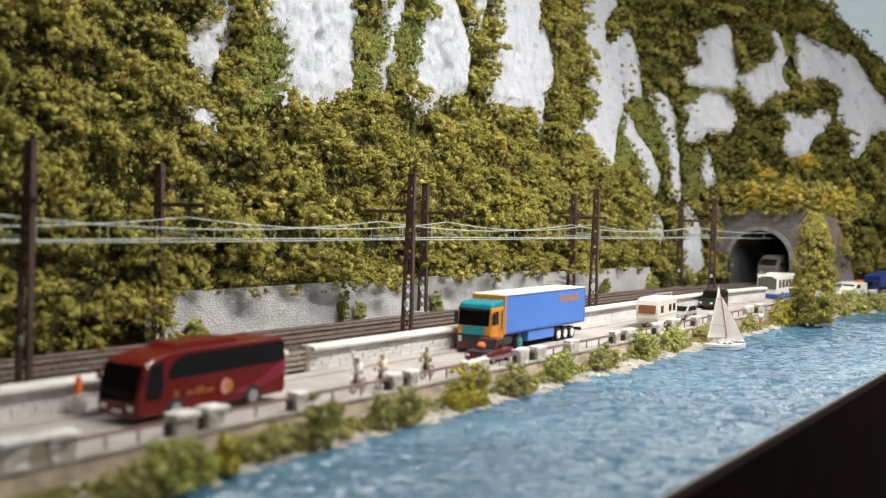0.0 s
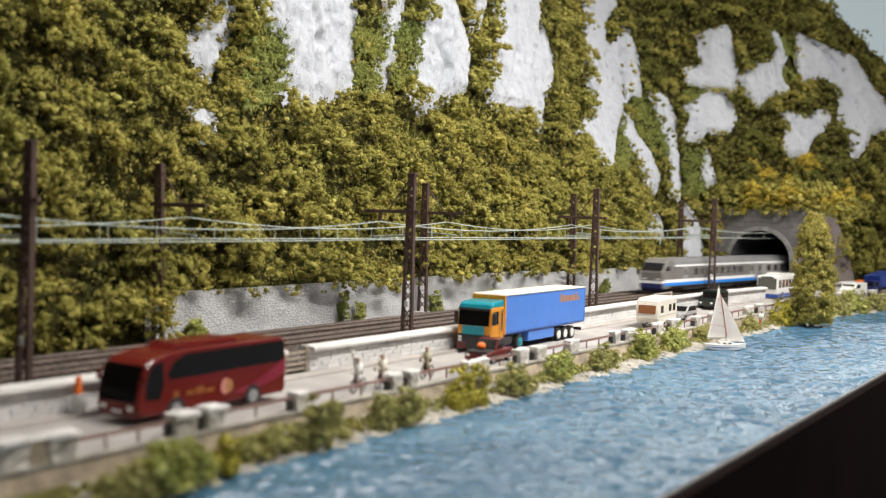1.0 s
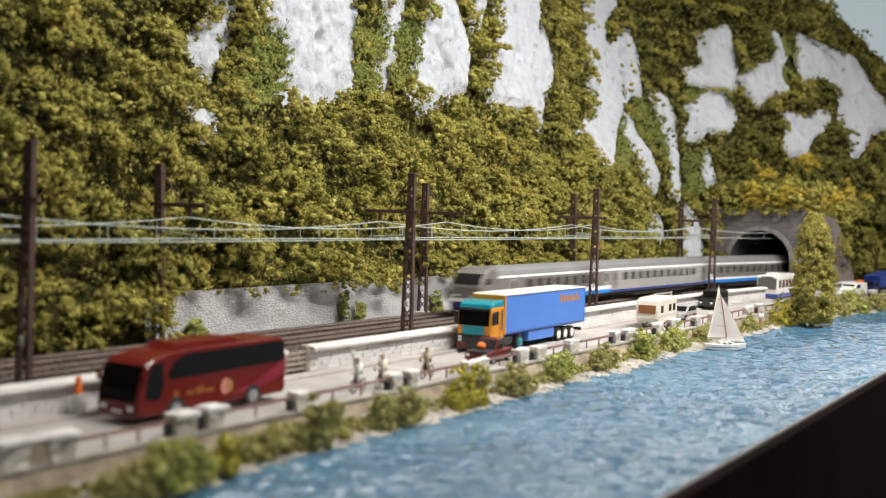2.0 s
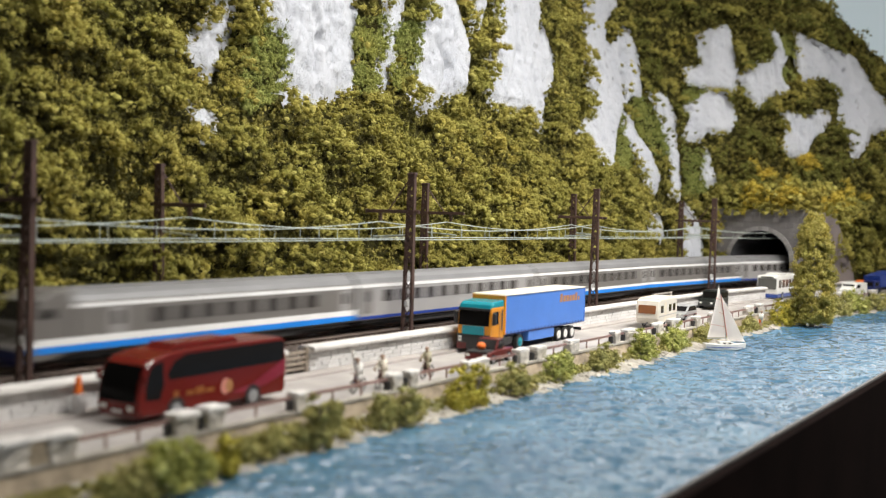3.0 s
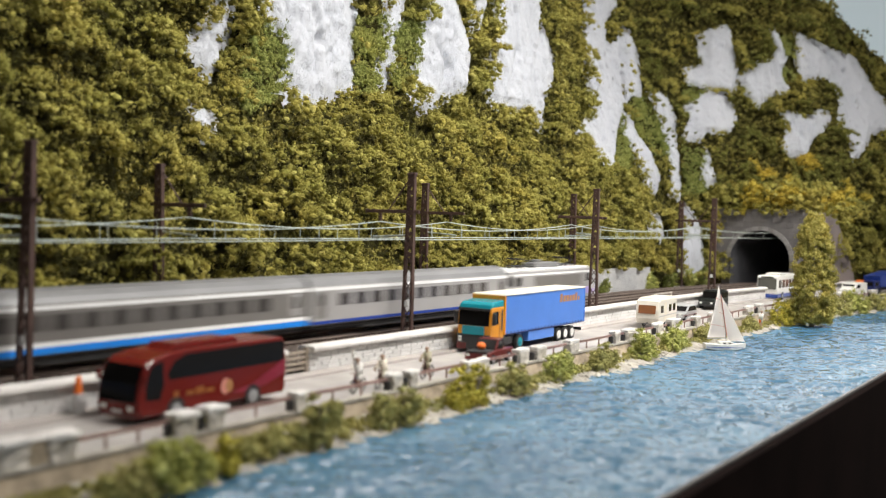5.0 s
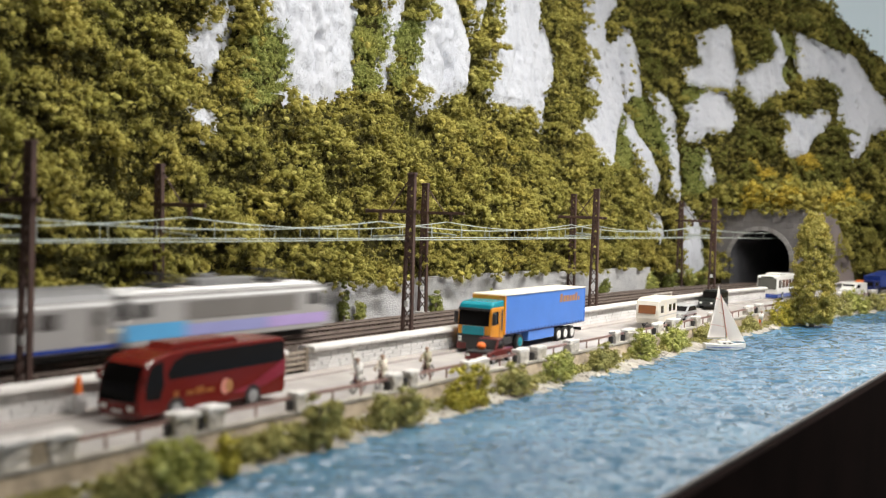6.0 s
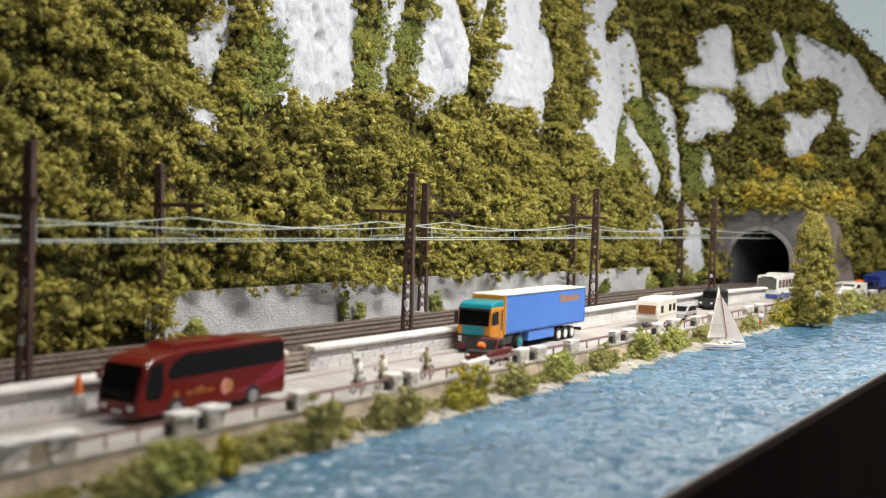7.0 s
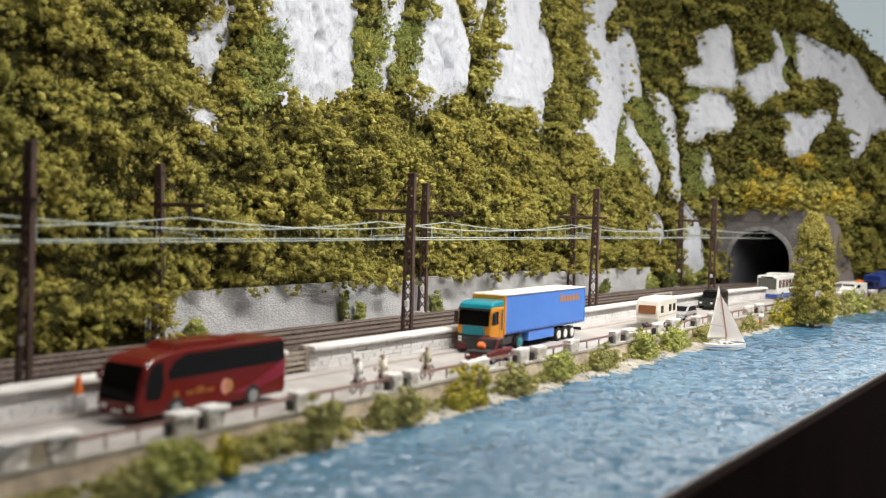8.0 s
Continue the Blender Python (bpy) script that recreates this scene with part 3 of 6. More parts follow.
def leaf_cloud(centres, radii, normals, per, size, rng, squash=0.85, spread=0.5):
    """Small crumbs of foliage on the outer side of lumps; arrays for array_mesh."""
    n = len(centres)
    idx = np.repeat(np.arange(n), per)
    d = rng.normal(size=(len(idx), 3))
    d /= np.linalg.norm(d, axis=1)[:, None]
    nn = normals[idx]
    back = (d * nn).sum(1) < -0.25
    d[back] *= -1
    r = radii[idx] * rng.uniform(0.5, 1.3, len(idx))
    c = centres[idx] + d * r[:, None] * np.array([1, 1, squash])
    nrm = d + rng.normal(0, spread, d.shape)
    nrm /= np.linalg.norm(nrm, axis=1)[:, None]
    a = np.cross(nrm, rng.normal(size=d.shape))
    a /= np.linalg.norm(a, axis=1)[:, None]
    b_ = np.cross(nrm, a)
    sz = size * rng.uniform(0.55, 1.35, len(idx))
    q = []
    for u, w in ((-1, -0.7), (1, -0.5), (0.8, 0.8), (-0.6, 1)):
        k = rng.uniform(0.7, 1.2, (len(idx), 1))
        lift = rng.uniform(-0.35, 0.35, (len(idx), 1))
        q.append(c + (a * u + b_ * w * 0.8 + nrm * lift) * (sz[:, None] * 0.5 * k))
    v = np.stack(q, 1).reshape(-1, 3)
    f = np.arange(len(v)).reshape(-1, 4)
    # a solid crumb inside each lump
    cube = np.array([(x, y, z) for z in (-1, 1) for x, y in ((-1, -1), (1, -1), (1, 1), (-1, 1))], float)
    core = centres[:, None, :] + cube[None] * radii[:, None, None] * 0.34 * rng.uniform(0.75, 1.2, (n, 8, 1))
    quads = np.array([(3, 2, 1, 0), (4, 5, 6, 7), (0, 1, 5, 4), (1, 2, 6, 5), (2, 3, 7, 6), (3, 0, 4, 7)])
    cf = len(v) + np.arange(n)[:, None, None] * 8 + quads[None]
    return np.concatenate([v, core.reshape(-1, 3)]), np.concatenate([f, cf.reshape(-1, 4)])


def hill_foliage():
    rng = np.random.default_rng(11)
    # bushes on the slope, then lumps on every bush
    g = 2.9
    s, z = np.meshgrid(np.arange(90, 253, g), np.arange(0.2, 49, g), indexing="ij")
    s, z = s.ravel() + rng.uniform(-g, g, s.size) * 0.5, z.ravel() + rng.uniform(-g, g, z.size) * 0.5
    belt = (1 - step(14.5, 18.0, z)) * (1 - step(180, 200, s))
    big = rng.uniform(1.15, 2.0, s.size) * (1 + 0.12 * belt)
    lumps = 50
    k = np.repeat(np.arange(s.size), lumps)
    d = rng.normal(size=(k.size, 3))
    d /= np.linalg.norm(d, axis=1)[:, None]
    d[:, 1] = np.abs(d[:, 1])
    d[:, 2] = np.where(d[:, 2] < -0.55, -d[:, 2], d[:, 2])
    r = big[k] * rng.uniform(0.74, 1.08, k.size)
    ls, lz = s[k] + d[:, 0] * r, z[k] + d[:, 2] * r * 0.9
    base = 0.15 + 0.5 * belt[k] + wobble(s, z, 0.13, 0.7, 9.0)[k] + wobble(ls, lz, 0.3, 1.0, 4.0) + step(3, 9, lz) * wobble(ls, lz * 0.6, 0.15, 2.1, 21.0)
    out = np.maximum(base, -0.2) + rng.uniform(-0.7, 0.5, s.size)[k] + d[:, 1] * r * 1.15
    low = np.where(ls < 109.5, -0.4, np.where(ls < 190, 2.1, np.where((ls > 200) & (ls < 211), 0.2, 1.6))) + wobble(ls, lz * 0, 0.5, 0.6, 3.0)
    ok = (lz > low) & (lz < hill_top(ls) - 0.2) & ~portal_gap(ls, lz - 1.2)
    ws, wz = wobble(ls, lz, 0.6, 0.75, 1.0), wobble(ls, lz, 0.6, 0.75, 7.0)
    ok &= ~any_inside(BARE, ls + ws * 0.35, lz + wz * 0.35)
    vine = any_inside(VINES, ls + ws, lz)
    high = lz > 20.5 + 0.27 * (ls - 100)
    ok &= ~(high & (rng.uniform(size=ls.size) < 0.75))
    # thin cover on the far slope above the tunnel
    far = (ls > 208) & (lz > 13.5) & (wobble(ls, lz, 0.25, 1.0, 12.0) < 0.0)
    ok &= ~(far & (rng.uniform(size=ls.size) < 0.6))
    gold = any_inside(GOLDEN, ls + ws, lz + wz) & (rng.uniform(size=s.size)[k] < 0.8)
    ls, lz, out, d, vine, gold, ws = ls[ok], lz[ok], out[ok], d[ok], vine[ok], gold[ok], ws[ok]
    out = np.where(vine, 0.1 + 0.15 * out, out)
    c = hill(ls, lz, out)
    o = hill(ls, lz, out + 1.0) - c
    o[:, 2] = 0
    o /= np.linalg.norm(o, axis=1)[:, None]
    along = np.stack([-o[:, 1], o[:, 0], 0 * o[:, 0]], 1)
    e = o * (d[:, 1:2] + 0.2) + along * d[:, 0:1] + np.array([[0, 0, 1.0]]) * (d[:, 2:3] + 0.25)
    e /= np.linalg.norm(e, axis=1)[:, None]
    rad = 0.16 + 0.34 * rng.uniform(0, 1, ls.size) ** 1.5
    # bushes spilling over the top of the portal
    m = 520
    lx, ly, lh = rng.uniform(-1.2, 2.6, m), rng.uniform(-12.5, 8.0, m), rng.uniform(0, 3.6, m)
    lh = 9.4 + lh - 0.035 * np.maximum(-ly - 6, 0) ** 2 + 0.35 * lx
    ca, sa = math.cos(radians(-10.6)), math.sin(radians(-10.6))
    c = np.concatenate([c, np.stack([149.3 + lx * ca - ly * sa, 42.3 + lx * sa + ly * ca, lh], 1)])
    e = np.concatenate([e, np.tile([[-0.85, -0.3, 0.45]], (m, 1))])
    rad = np.concatenate([rad, rng.uniform(0.35, 0.65, m)])
    moss = (ls > 203) & (lz > 11) & ~vine & ~gold & (wobble(ls, lz, 0.16, 1.0, 31.0) > -0.12)
    moss = np.concatenate([moss, np.zeros(m, bool)])
    vine = np.concatenate([vine, np.zeros(m, bool)])
    patch = wobble(ly, lh, 0.3, 1.0, 5.0)
    gold = np.concatenate([gold, (patch + rng.uniform(-0.12, 0.12, m) > 0.24) & (ly < 5)])
    # fine creepers that fill the gullies between the cliffs
    gs, gz = np.meshgrid(np.arange(120, 215, 0.36), np.arange(2.5, 30, 0.36), indexing="ij")
    gs, gz = gs.ravel() + rng.uniform(-0.2, 0.2, gs.size), gz.ravel() + rng.uniform(-0.2, 0.2, gz.size)
    keep = any_inside(VINES, gs + wobble(gs, gz, 0.8, 0.45, 6.0), gz) & (rng.uniform(size=gs.size) < 0.85)
    gs, gz = gs[keep], gz[keep]
    gc = hill(gs, gz, rng.uniform(0.15, 0.55, gs.size))
    ge = hill(gs, gz, 1.0) - hill(gs, gz, 0.0)
    v, f = leaf_cloud(gc, rng.uniform(0.14, 0.3, gs.size), ge, 26, 0.11, rng, 0.9, 0.5)
    array_mesh("gully_creepers", v, f, M_VINE, None, "fine green creepers filling gullies between white cliffs", "creepers", "stuff")
    # undergrowth close to the soil, tinted dark as shade between the bushes
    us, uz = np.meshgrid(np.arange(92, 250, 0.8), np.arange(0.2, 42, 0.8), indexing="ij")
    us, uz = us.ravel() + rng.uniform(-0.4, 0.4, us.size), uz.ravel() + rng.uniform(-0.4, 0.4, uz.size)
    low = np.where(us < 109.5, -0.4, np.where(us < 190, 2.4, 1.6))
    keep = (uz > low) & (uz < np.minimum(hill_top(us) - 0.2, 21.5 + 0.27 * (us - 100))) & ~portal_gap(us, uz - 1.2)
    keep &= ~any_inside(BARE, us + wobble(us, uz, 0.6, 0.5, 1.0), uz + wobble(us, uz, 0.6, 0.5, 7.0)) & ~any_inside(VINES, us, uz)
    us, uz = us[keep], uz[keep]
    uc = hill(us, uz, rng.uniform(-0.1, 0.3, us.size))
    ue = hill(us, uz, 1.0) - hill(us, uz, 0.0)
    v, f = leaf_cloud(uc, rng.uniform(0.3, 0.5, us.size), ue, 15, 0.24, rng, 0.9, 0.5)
    array_mesh("undergrowth", v, f, M_SHADE_LEAF, None, "olive undergrowth between the hillside bushes, tinted dark as shade", "undergrowth", "stuff")
    for name, mask, mat, per, size, lab in (
            ("hill_foliage", ~vine & ~gold & ~moss, M_LEAF, 25, 0.12, "dense olive green foam bushes covering the hillside"),
            ("hill_creepers", vine, M_VINE, 45, 0.105, "fine green scatter creeping up between white cliffs"),
            ("hill_moss", moss, M_MOSS, 30, 0.115, "dark mossy green scrub on the slope above the tunnel"),
            ("golden_bushes", gold, M_GOLD, 50, 0.145, "golden yellow autumn bushes above the tunnel mouth")):
        v, f = lump_cloud(c[mask], rad[mask], e[mask], per, size, rng)
        array_mesh(name, v, f, mat, None, lab, "bushes", "stuff")


hill_foliage()


# ---- tunnel portal ----
def tunnel():
    """Portal wall across the two tracks, with a ring of stones and a lined bore."""
    px_, py_, ang = 149.3, 42.3, -10.6
    m = thing("tunnel_portal", "grey masonry tunnel portal with an arched mouth", "tunnel portal", px_, py_, -0.45, ang, kind="structure")
    half, spring, rise = 4.3, 3.6, 3.9
    arch = [(half * math.cos(a), spring + rise * math.sin(a)) for a in np.linspace(0, math.pi, 25)]
    # face: the wall round the opening, as columns above the arch and two piers
    bm = bmesh.new()
    top = 10.4
    for (y0, z0), (y1, z1) in zip(arch[:-1], arch[1:]):
        profile(bm, [(y0, z0), (y0, top), (y1, top), (y1, z1)], 0.0, 1.2, axis="x")
    for side in (-1, 1):
        y0, y1 = sorted((side * half, side * 6.6))
        box(bm, 0.0, 1.2, y0, y1, -0.6, top)
    part("wall", bm, M_PORTAL, m)
    # voussoirs
    n = 19
    for i in range(n):
        a0, a1 = math.pi * (i + 0.04) / n, math.pi * (i + 0.96) / n
        bm = bmesh.new()
        q = [(r_ * half * math.cos(a), spring + rise * r_ * math.sin(a)) for r_, a in ((1.0, a0), (1.15, a0), (1.15, a1), (1.0, a1))]
        profile(bm, q, -0.12, 0.5, 0.03, 1, axis="x")
        part("voussoir", bm, M_PORTAL_RING, m)
    # courses of dressed stone on the face
    rng = random.Random(5)
    row = 0
    zc = 0.0
    while zc < top - 0.4:
        h = 0.72
        y = -6.6 + (0.5 if row % 2 else 0)
        while y < 6.5:
            w = rng.uniform(0.9, 1.5)
            y1 = min(y + w, 6.6)
            cy, cz = (y + y1) / 2, zc + h / 2
            rr = math.hypot(cy / (half * 1.2), max(0, cz - spring) / (rise * 1.2))
            if (cz < spring and abs(cy) - (y1 - y) / 2 > half * 1.02) or (cz >= spring and rr > 1.1):
                bm = bmesh.new()
                box(bm, -0.06 - rng.uniform(0, 0.03), 0.1, y + 0.03, y1 - 0.03, zc + 0.03, zc + h - 0.03, 0.03)
                part("stone", bm, M_PORTAL, m)
            y = y1
        zc += h
        row += 1
    # sloping wing wall towards the road
    bm = bmesh.new()
    vs = [(0.0, -6.6, top), (0.0, -6.6, -0.8), (16.0, -6.9, -0.8), (15.0, -6.9, 1.6), (8.5, -6.8, top - 0.5)]
    a = [bm.verts.new(v) for v in vs]
    b_ = [bm.verts.new((v[0] + 0.2, v[1] + 0.9, v[2])) for v in vs]
    bm.faces.new(a)
    bm.faces.new(b_[::-1])
    for i in range(5):
        bm.faces.new((a[i], b_[i], b_[(i + 1) % 5], a[(i + 1) % 5]))
    bmesh.ops.recalc_face_normals(bm, faces=bm.faces)
    part("wing_wall", bm, M_WING, m, "pinkish plain rendered wing wall")
    # bore: follows the bend of the tracks
    sec = [(-half, -0.6)] + [(-half * math.cos(a), spring + rise * math.sin(a)) for a in np.linspace(0, math.pi, 17)] + [(half, -0.6)]
    xs = np.linspace(0.6, 46, 14)
    v = []
    for x in xs:
        gx = px_ + x
        cyy = py_ + bend(gx) - bend(px_) 
        v += [(gx, cyy - o[0], o[1] - 0.45) for o in sec]
    k = len(sec)
    f = [(i * k + j, i * k + j + 1, (i + 1) * k + j + 1, (i + 1) * k + j) for i in range(len(xs) - 1) for j in range(k - 1)]
    array_mesh("tunnel_lining", v, f, M_BORE, None, "dark lined bore of the tunnel", "tunnel", "structure", True)


M_PORTAL_RING = surface("arch_stone", (0.34, 0.325, 0.32), 0.15, 0.5, 7, 0.9, 0, 0.4, 0.06, 0.2, obj_random=0.2)
M_WING = surface("pink_render", (0.21, 0.175, 0.165), 0.15, 0.2, 4, 0.9, 0, 0.4, 0.08, 0.2)
tunnel()

# ---- tracks ----
TRACKS = (45.2, 48.75)
RAIL_Z = -0.22


def tracks():
    xs = np.concatenate([np.linspace(LEFT, 10, 12), np.linspace(12, 344, 170)])
    for y in TRACKS:
        t = thing("railway_track", "rusty rails on dark sleepers in brown ballast", "railway track", group="parallel tracks", kind="structure")
        for side in (-0.755, 0.755):
            prof = [(y + side - 0.07, -0.17), (y + side - 0.07, -0.12), (y + side - 0.018, -0.10), (y + side - 0.018, -0.05), (y + side - 0.037, -0.04), (y + side - 0.037, 0.0),
                    (y + side + 0.037, 0.0), (y + side + 0.037, -0.04), (y + side + 0.018, -0.05), (y + side + 0.018, -0.10), (y + side + 0.07, -0.12), (y + side + 0.07, -0.17)]
            v, f = sweep([(a, c + RAIL_Z) for a, c in prof], xs, True)
            array_mesh("rail", v, f, M_RAIL, t, "", "", "")
        v, f = sweep([(y - 2.0, -0.67), (y - 1.35, -0.24 + RAIL_Z), (y + 1.35, -0.24 + RAIL_Z), (y + 2.0, -0.67)], xs)
        array_mesh("ballast_bed", v, f, M_BALLAST, t, "", "", "")
        v, f = [], []
        for i in range(520):
            x = 14 + i * 0.62
            o = bend(x) + y
            k = len(v)
            v += [(x + a, o + b_, c) for c in (-0.26 + RAIL_Z, -0.16 + RAIL_Z) for a, b_ in ((-0.13, -1.3), (0.13, -1.3), (0.13, 1.3), (-0.13, 1.3))]
            f += [[k + j for j in q] for q in ((4, 5, 6, 7), (0, 1, 5, 4), (1, 2, 6, 5), (2, 3, 7, 6), (3, 0, 4, 7))]
        array_mesh("sleepers", v, f, M_SLEEPER, t, "", "", "stuff")


tracks()


# ---- overhead line ----
def mast(x, y, side, height, lean):
    """A lattice mast with a cantilever arm over its track; side +1: the arm reaches away from the water."""
    t = thing("catenary_mast", "rust brown lattice steel mast carrying the overhead wires", "mast", x, y + bend(x), -0.45, 0, "overhead line masts")
    t.matrix_world = t.matrix_world @ pose(0, 0, 0, 0, lean, 0)
    w0, w1 = 0.37, 0.20
    for sx in (-1, 1):
        bm = bmesh.new()
        a, c = sx * w0, sx * w1
        profile(bm, [(a - 0.09, 0), (a + 0.09, 0), (c + 0.08, height), (c - 0.08, height)], -0.15, 0.15, 0.015, 1, "x")
        part("channel", bm, M_RUST, t)
    # lacing: open and wide below, closer above, with small gaps right to the top
    cuts = [0.1]
    while cuts[-1] < height - 0.5:
        cuts.append(cuts[-1] + (0.95 if cuts[-1] < 4.2 else 0.72))
    for i, (za, zb) in enumerate(zip(cuts[:-1], cuts[1:])):
        zb = min(zb, height - 0.2)
        wide = 0.12 if za < 4.2 else 0.22
        for yy, sg in ((-0.15, 1), (0.15, -1)):
            sgn = sg if i % 2 else -sg
            wa, wb = w0 + (w1 - w0) * za / height, w0 + (w1 - w0) * zb / height
            bm = bmesh.new()
            profile(bm, [(-sgn * wa, za), (-sgn * wa, za + wide), (sgn * wb, zb + wide * 0.5), (sgn * wb, zb - wide * 0.5)], yy - 0.02, yy + 0.02, axis="x")
            part("lacing_bar", bm, M_RUST, t)
        if za > 4.2:
            bm = bmesh.new()
            box(bm, -0.15, 0.15, -wb, wb, zb - 0.17, zb + 0.15)
            part("batten_plate", bm, M_RUST, t)
    bm = bmesh.new()
    box(bm, -0.2, 0.2, -w1 - 0.12, w1 + 0.12, height - 0.1, height + 0.06, 0.02)
    part("cap_plate", bm, M_RUST, t)
    bm = bmesh.new()
    box(bm, -0.55, 0.55, -0.45, 0.45, -0.3, 0.12, 0.04)
    part("footing", bm, M_JOINT, t)
    za = 8.55
    arm = bmesh.new()
    box(arm, -0.1, 0.1, min(-0.7 * side, 3.9 * side), max(-0.7 * side, 3.9 * side), za - 0.13, za + 0.11, 0.02)
    part("arm", arm, M_RUST, t)
    bm = bmesh.new()
    bar(bm, (0, 0.15 * side, height - 0.3), (0, 1.9 * side, za + 0.1), 0.045)
    part("tie_rod", bm, M_RUST, t)
    bm = bmesh.new()
    bar(bm, (0, 2.6 * side, za - 0.1), (0, 2.6 * side, za - 0.7), 0.11)
    for k in range(3):
        bar(bm, (0, 2.6 * side, za - 0.2 - 0.17 * k), (0, 2.6 * side, za - 0.26 - 0.17 * k), 0.19)
    part("insulator", bm, M_RUST, t)
    bm = bmesh.new()
    bar(bm, (0, 0.2 * side, 6.9), (0, 3.2 * side, 6.72), 0.06)
    bar(bm, (0, 3.2 * side, 6.72), (0, 2.5 * side, 6.5), 0.04)
    part("steady_arm", bm, M_WIRE, t)
    bm = bmesh.new()
    box(bm, -0.21, -0.15, -0.16, 0.16, 1.9, 2.3, 0.02)
    part("sign_plate", bm, M_WHITE, t, "small white plate")
    return t


M_WHITE = surface("white_paint", (0.74, 0.74, 0.72), 0.06, 0.6, 6, 0.45, 0, 0.05, 0.01)
NEAR_X = [1.16 + 31.57 * k for k in range(5)]
FAR_X = [18.6, 48.9, 79.1, 108.6, 136.5]


def overhead():
    for k, x in enumerate(NEAR_X):
        mast(x, 42.7, 1, 11.2, (0.6, 0.9, 1.0, 0.8, 0.6)[k])
    for k, x in enumerate(FAR_X):
        mast(x, 51.0, -1, 11.0, (0, -0.8, 0.2, 0.3, 0.2)[k])
    for y, xs in ((TRACKS[0], [-30.4] + NEAR_X + [159]), (TRACKS[1], [-14.4] + FAR_X + [169])):
        t = thing("overhead_wires", "pale green catenary wires with droppers above the track", "overhead wires", group="overhead wires")
        for name, hi, lo, rad in (("messenger_wire", 7.35, 6.7, 0.042), ("contact_wire", 6.05, 6.0, 0.042)):
            bm = bmesh.new()
            for xa, xb in zip(xs[:-1], xs[1:]):
                pts = []
                for u in np.linspace(0, 1, 11):
                    x = xa + (xb - xa) * u
                    pts.append(Vector((x, y + bend(x) + (0.2 if name == "contact_wire" else 0) * (1 - 2 * abs(u - 0.5)), hi - (hi - lo) * 4 * u * (1 - u))))
                for p, q in zip(pts[:-1], pts[1:]):
                    bar(bm, p, q, rad, 5)
            part(name, bm, M_WIRE, t)
        bm = bmesh.new()
        for xa, xb in zip(xs[:-1], xs[1:]):
            for u in np.linspace(0.08, 0.92, 7):
                x = xa + (xb - xa) * u
                yy = y + bend(x)
                bar(bm, (x, yy, 6.02), (x, yy, 7.35 - 0.6 * 4 * u * (1 - u)), 0.028, 4)
        part("droppers", bm, M_WIRE, t, kind="stuff")


overhead()


# ---- masonry beside the tracks ----
def back_wall():
    v2, f2 = sweep([(51.6, -0.9), (51.75, 2.5), (52.6, 2.5)], np.arange(48.4, 104, 1.0))
    array_mesh("wall_back", v2, f2, M_WALLROCK, None, "white rubble retaining wall behind the tracks", "wall", "structure")
    v, f = sweep([(51.5, -0.9), (51.65, 2.2), (52.6, 2.2)], np.arange(103, 131, 1.0))
    array_mesh("wall_back", v, f, M_WALLROCK, None, "white rubble retaining wall behind the tracks", "wall", "structure")


back_wall()


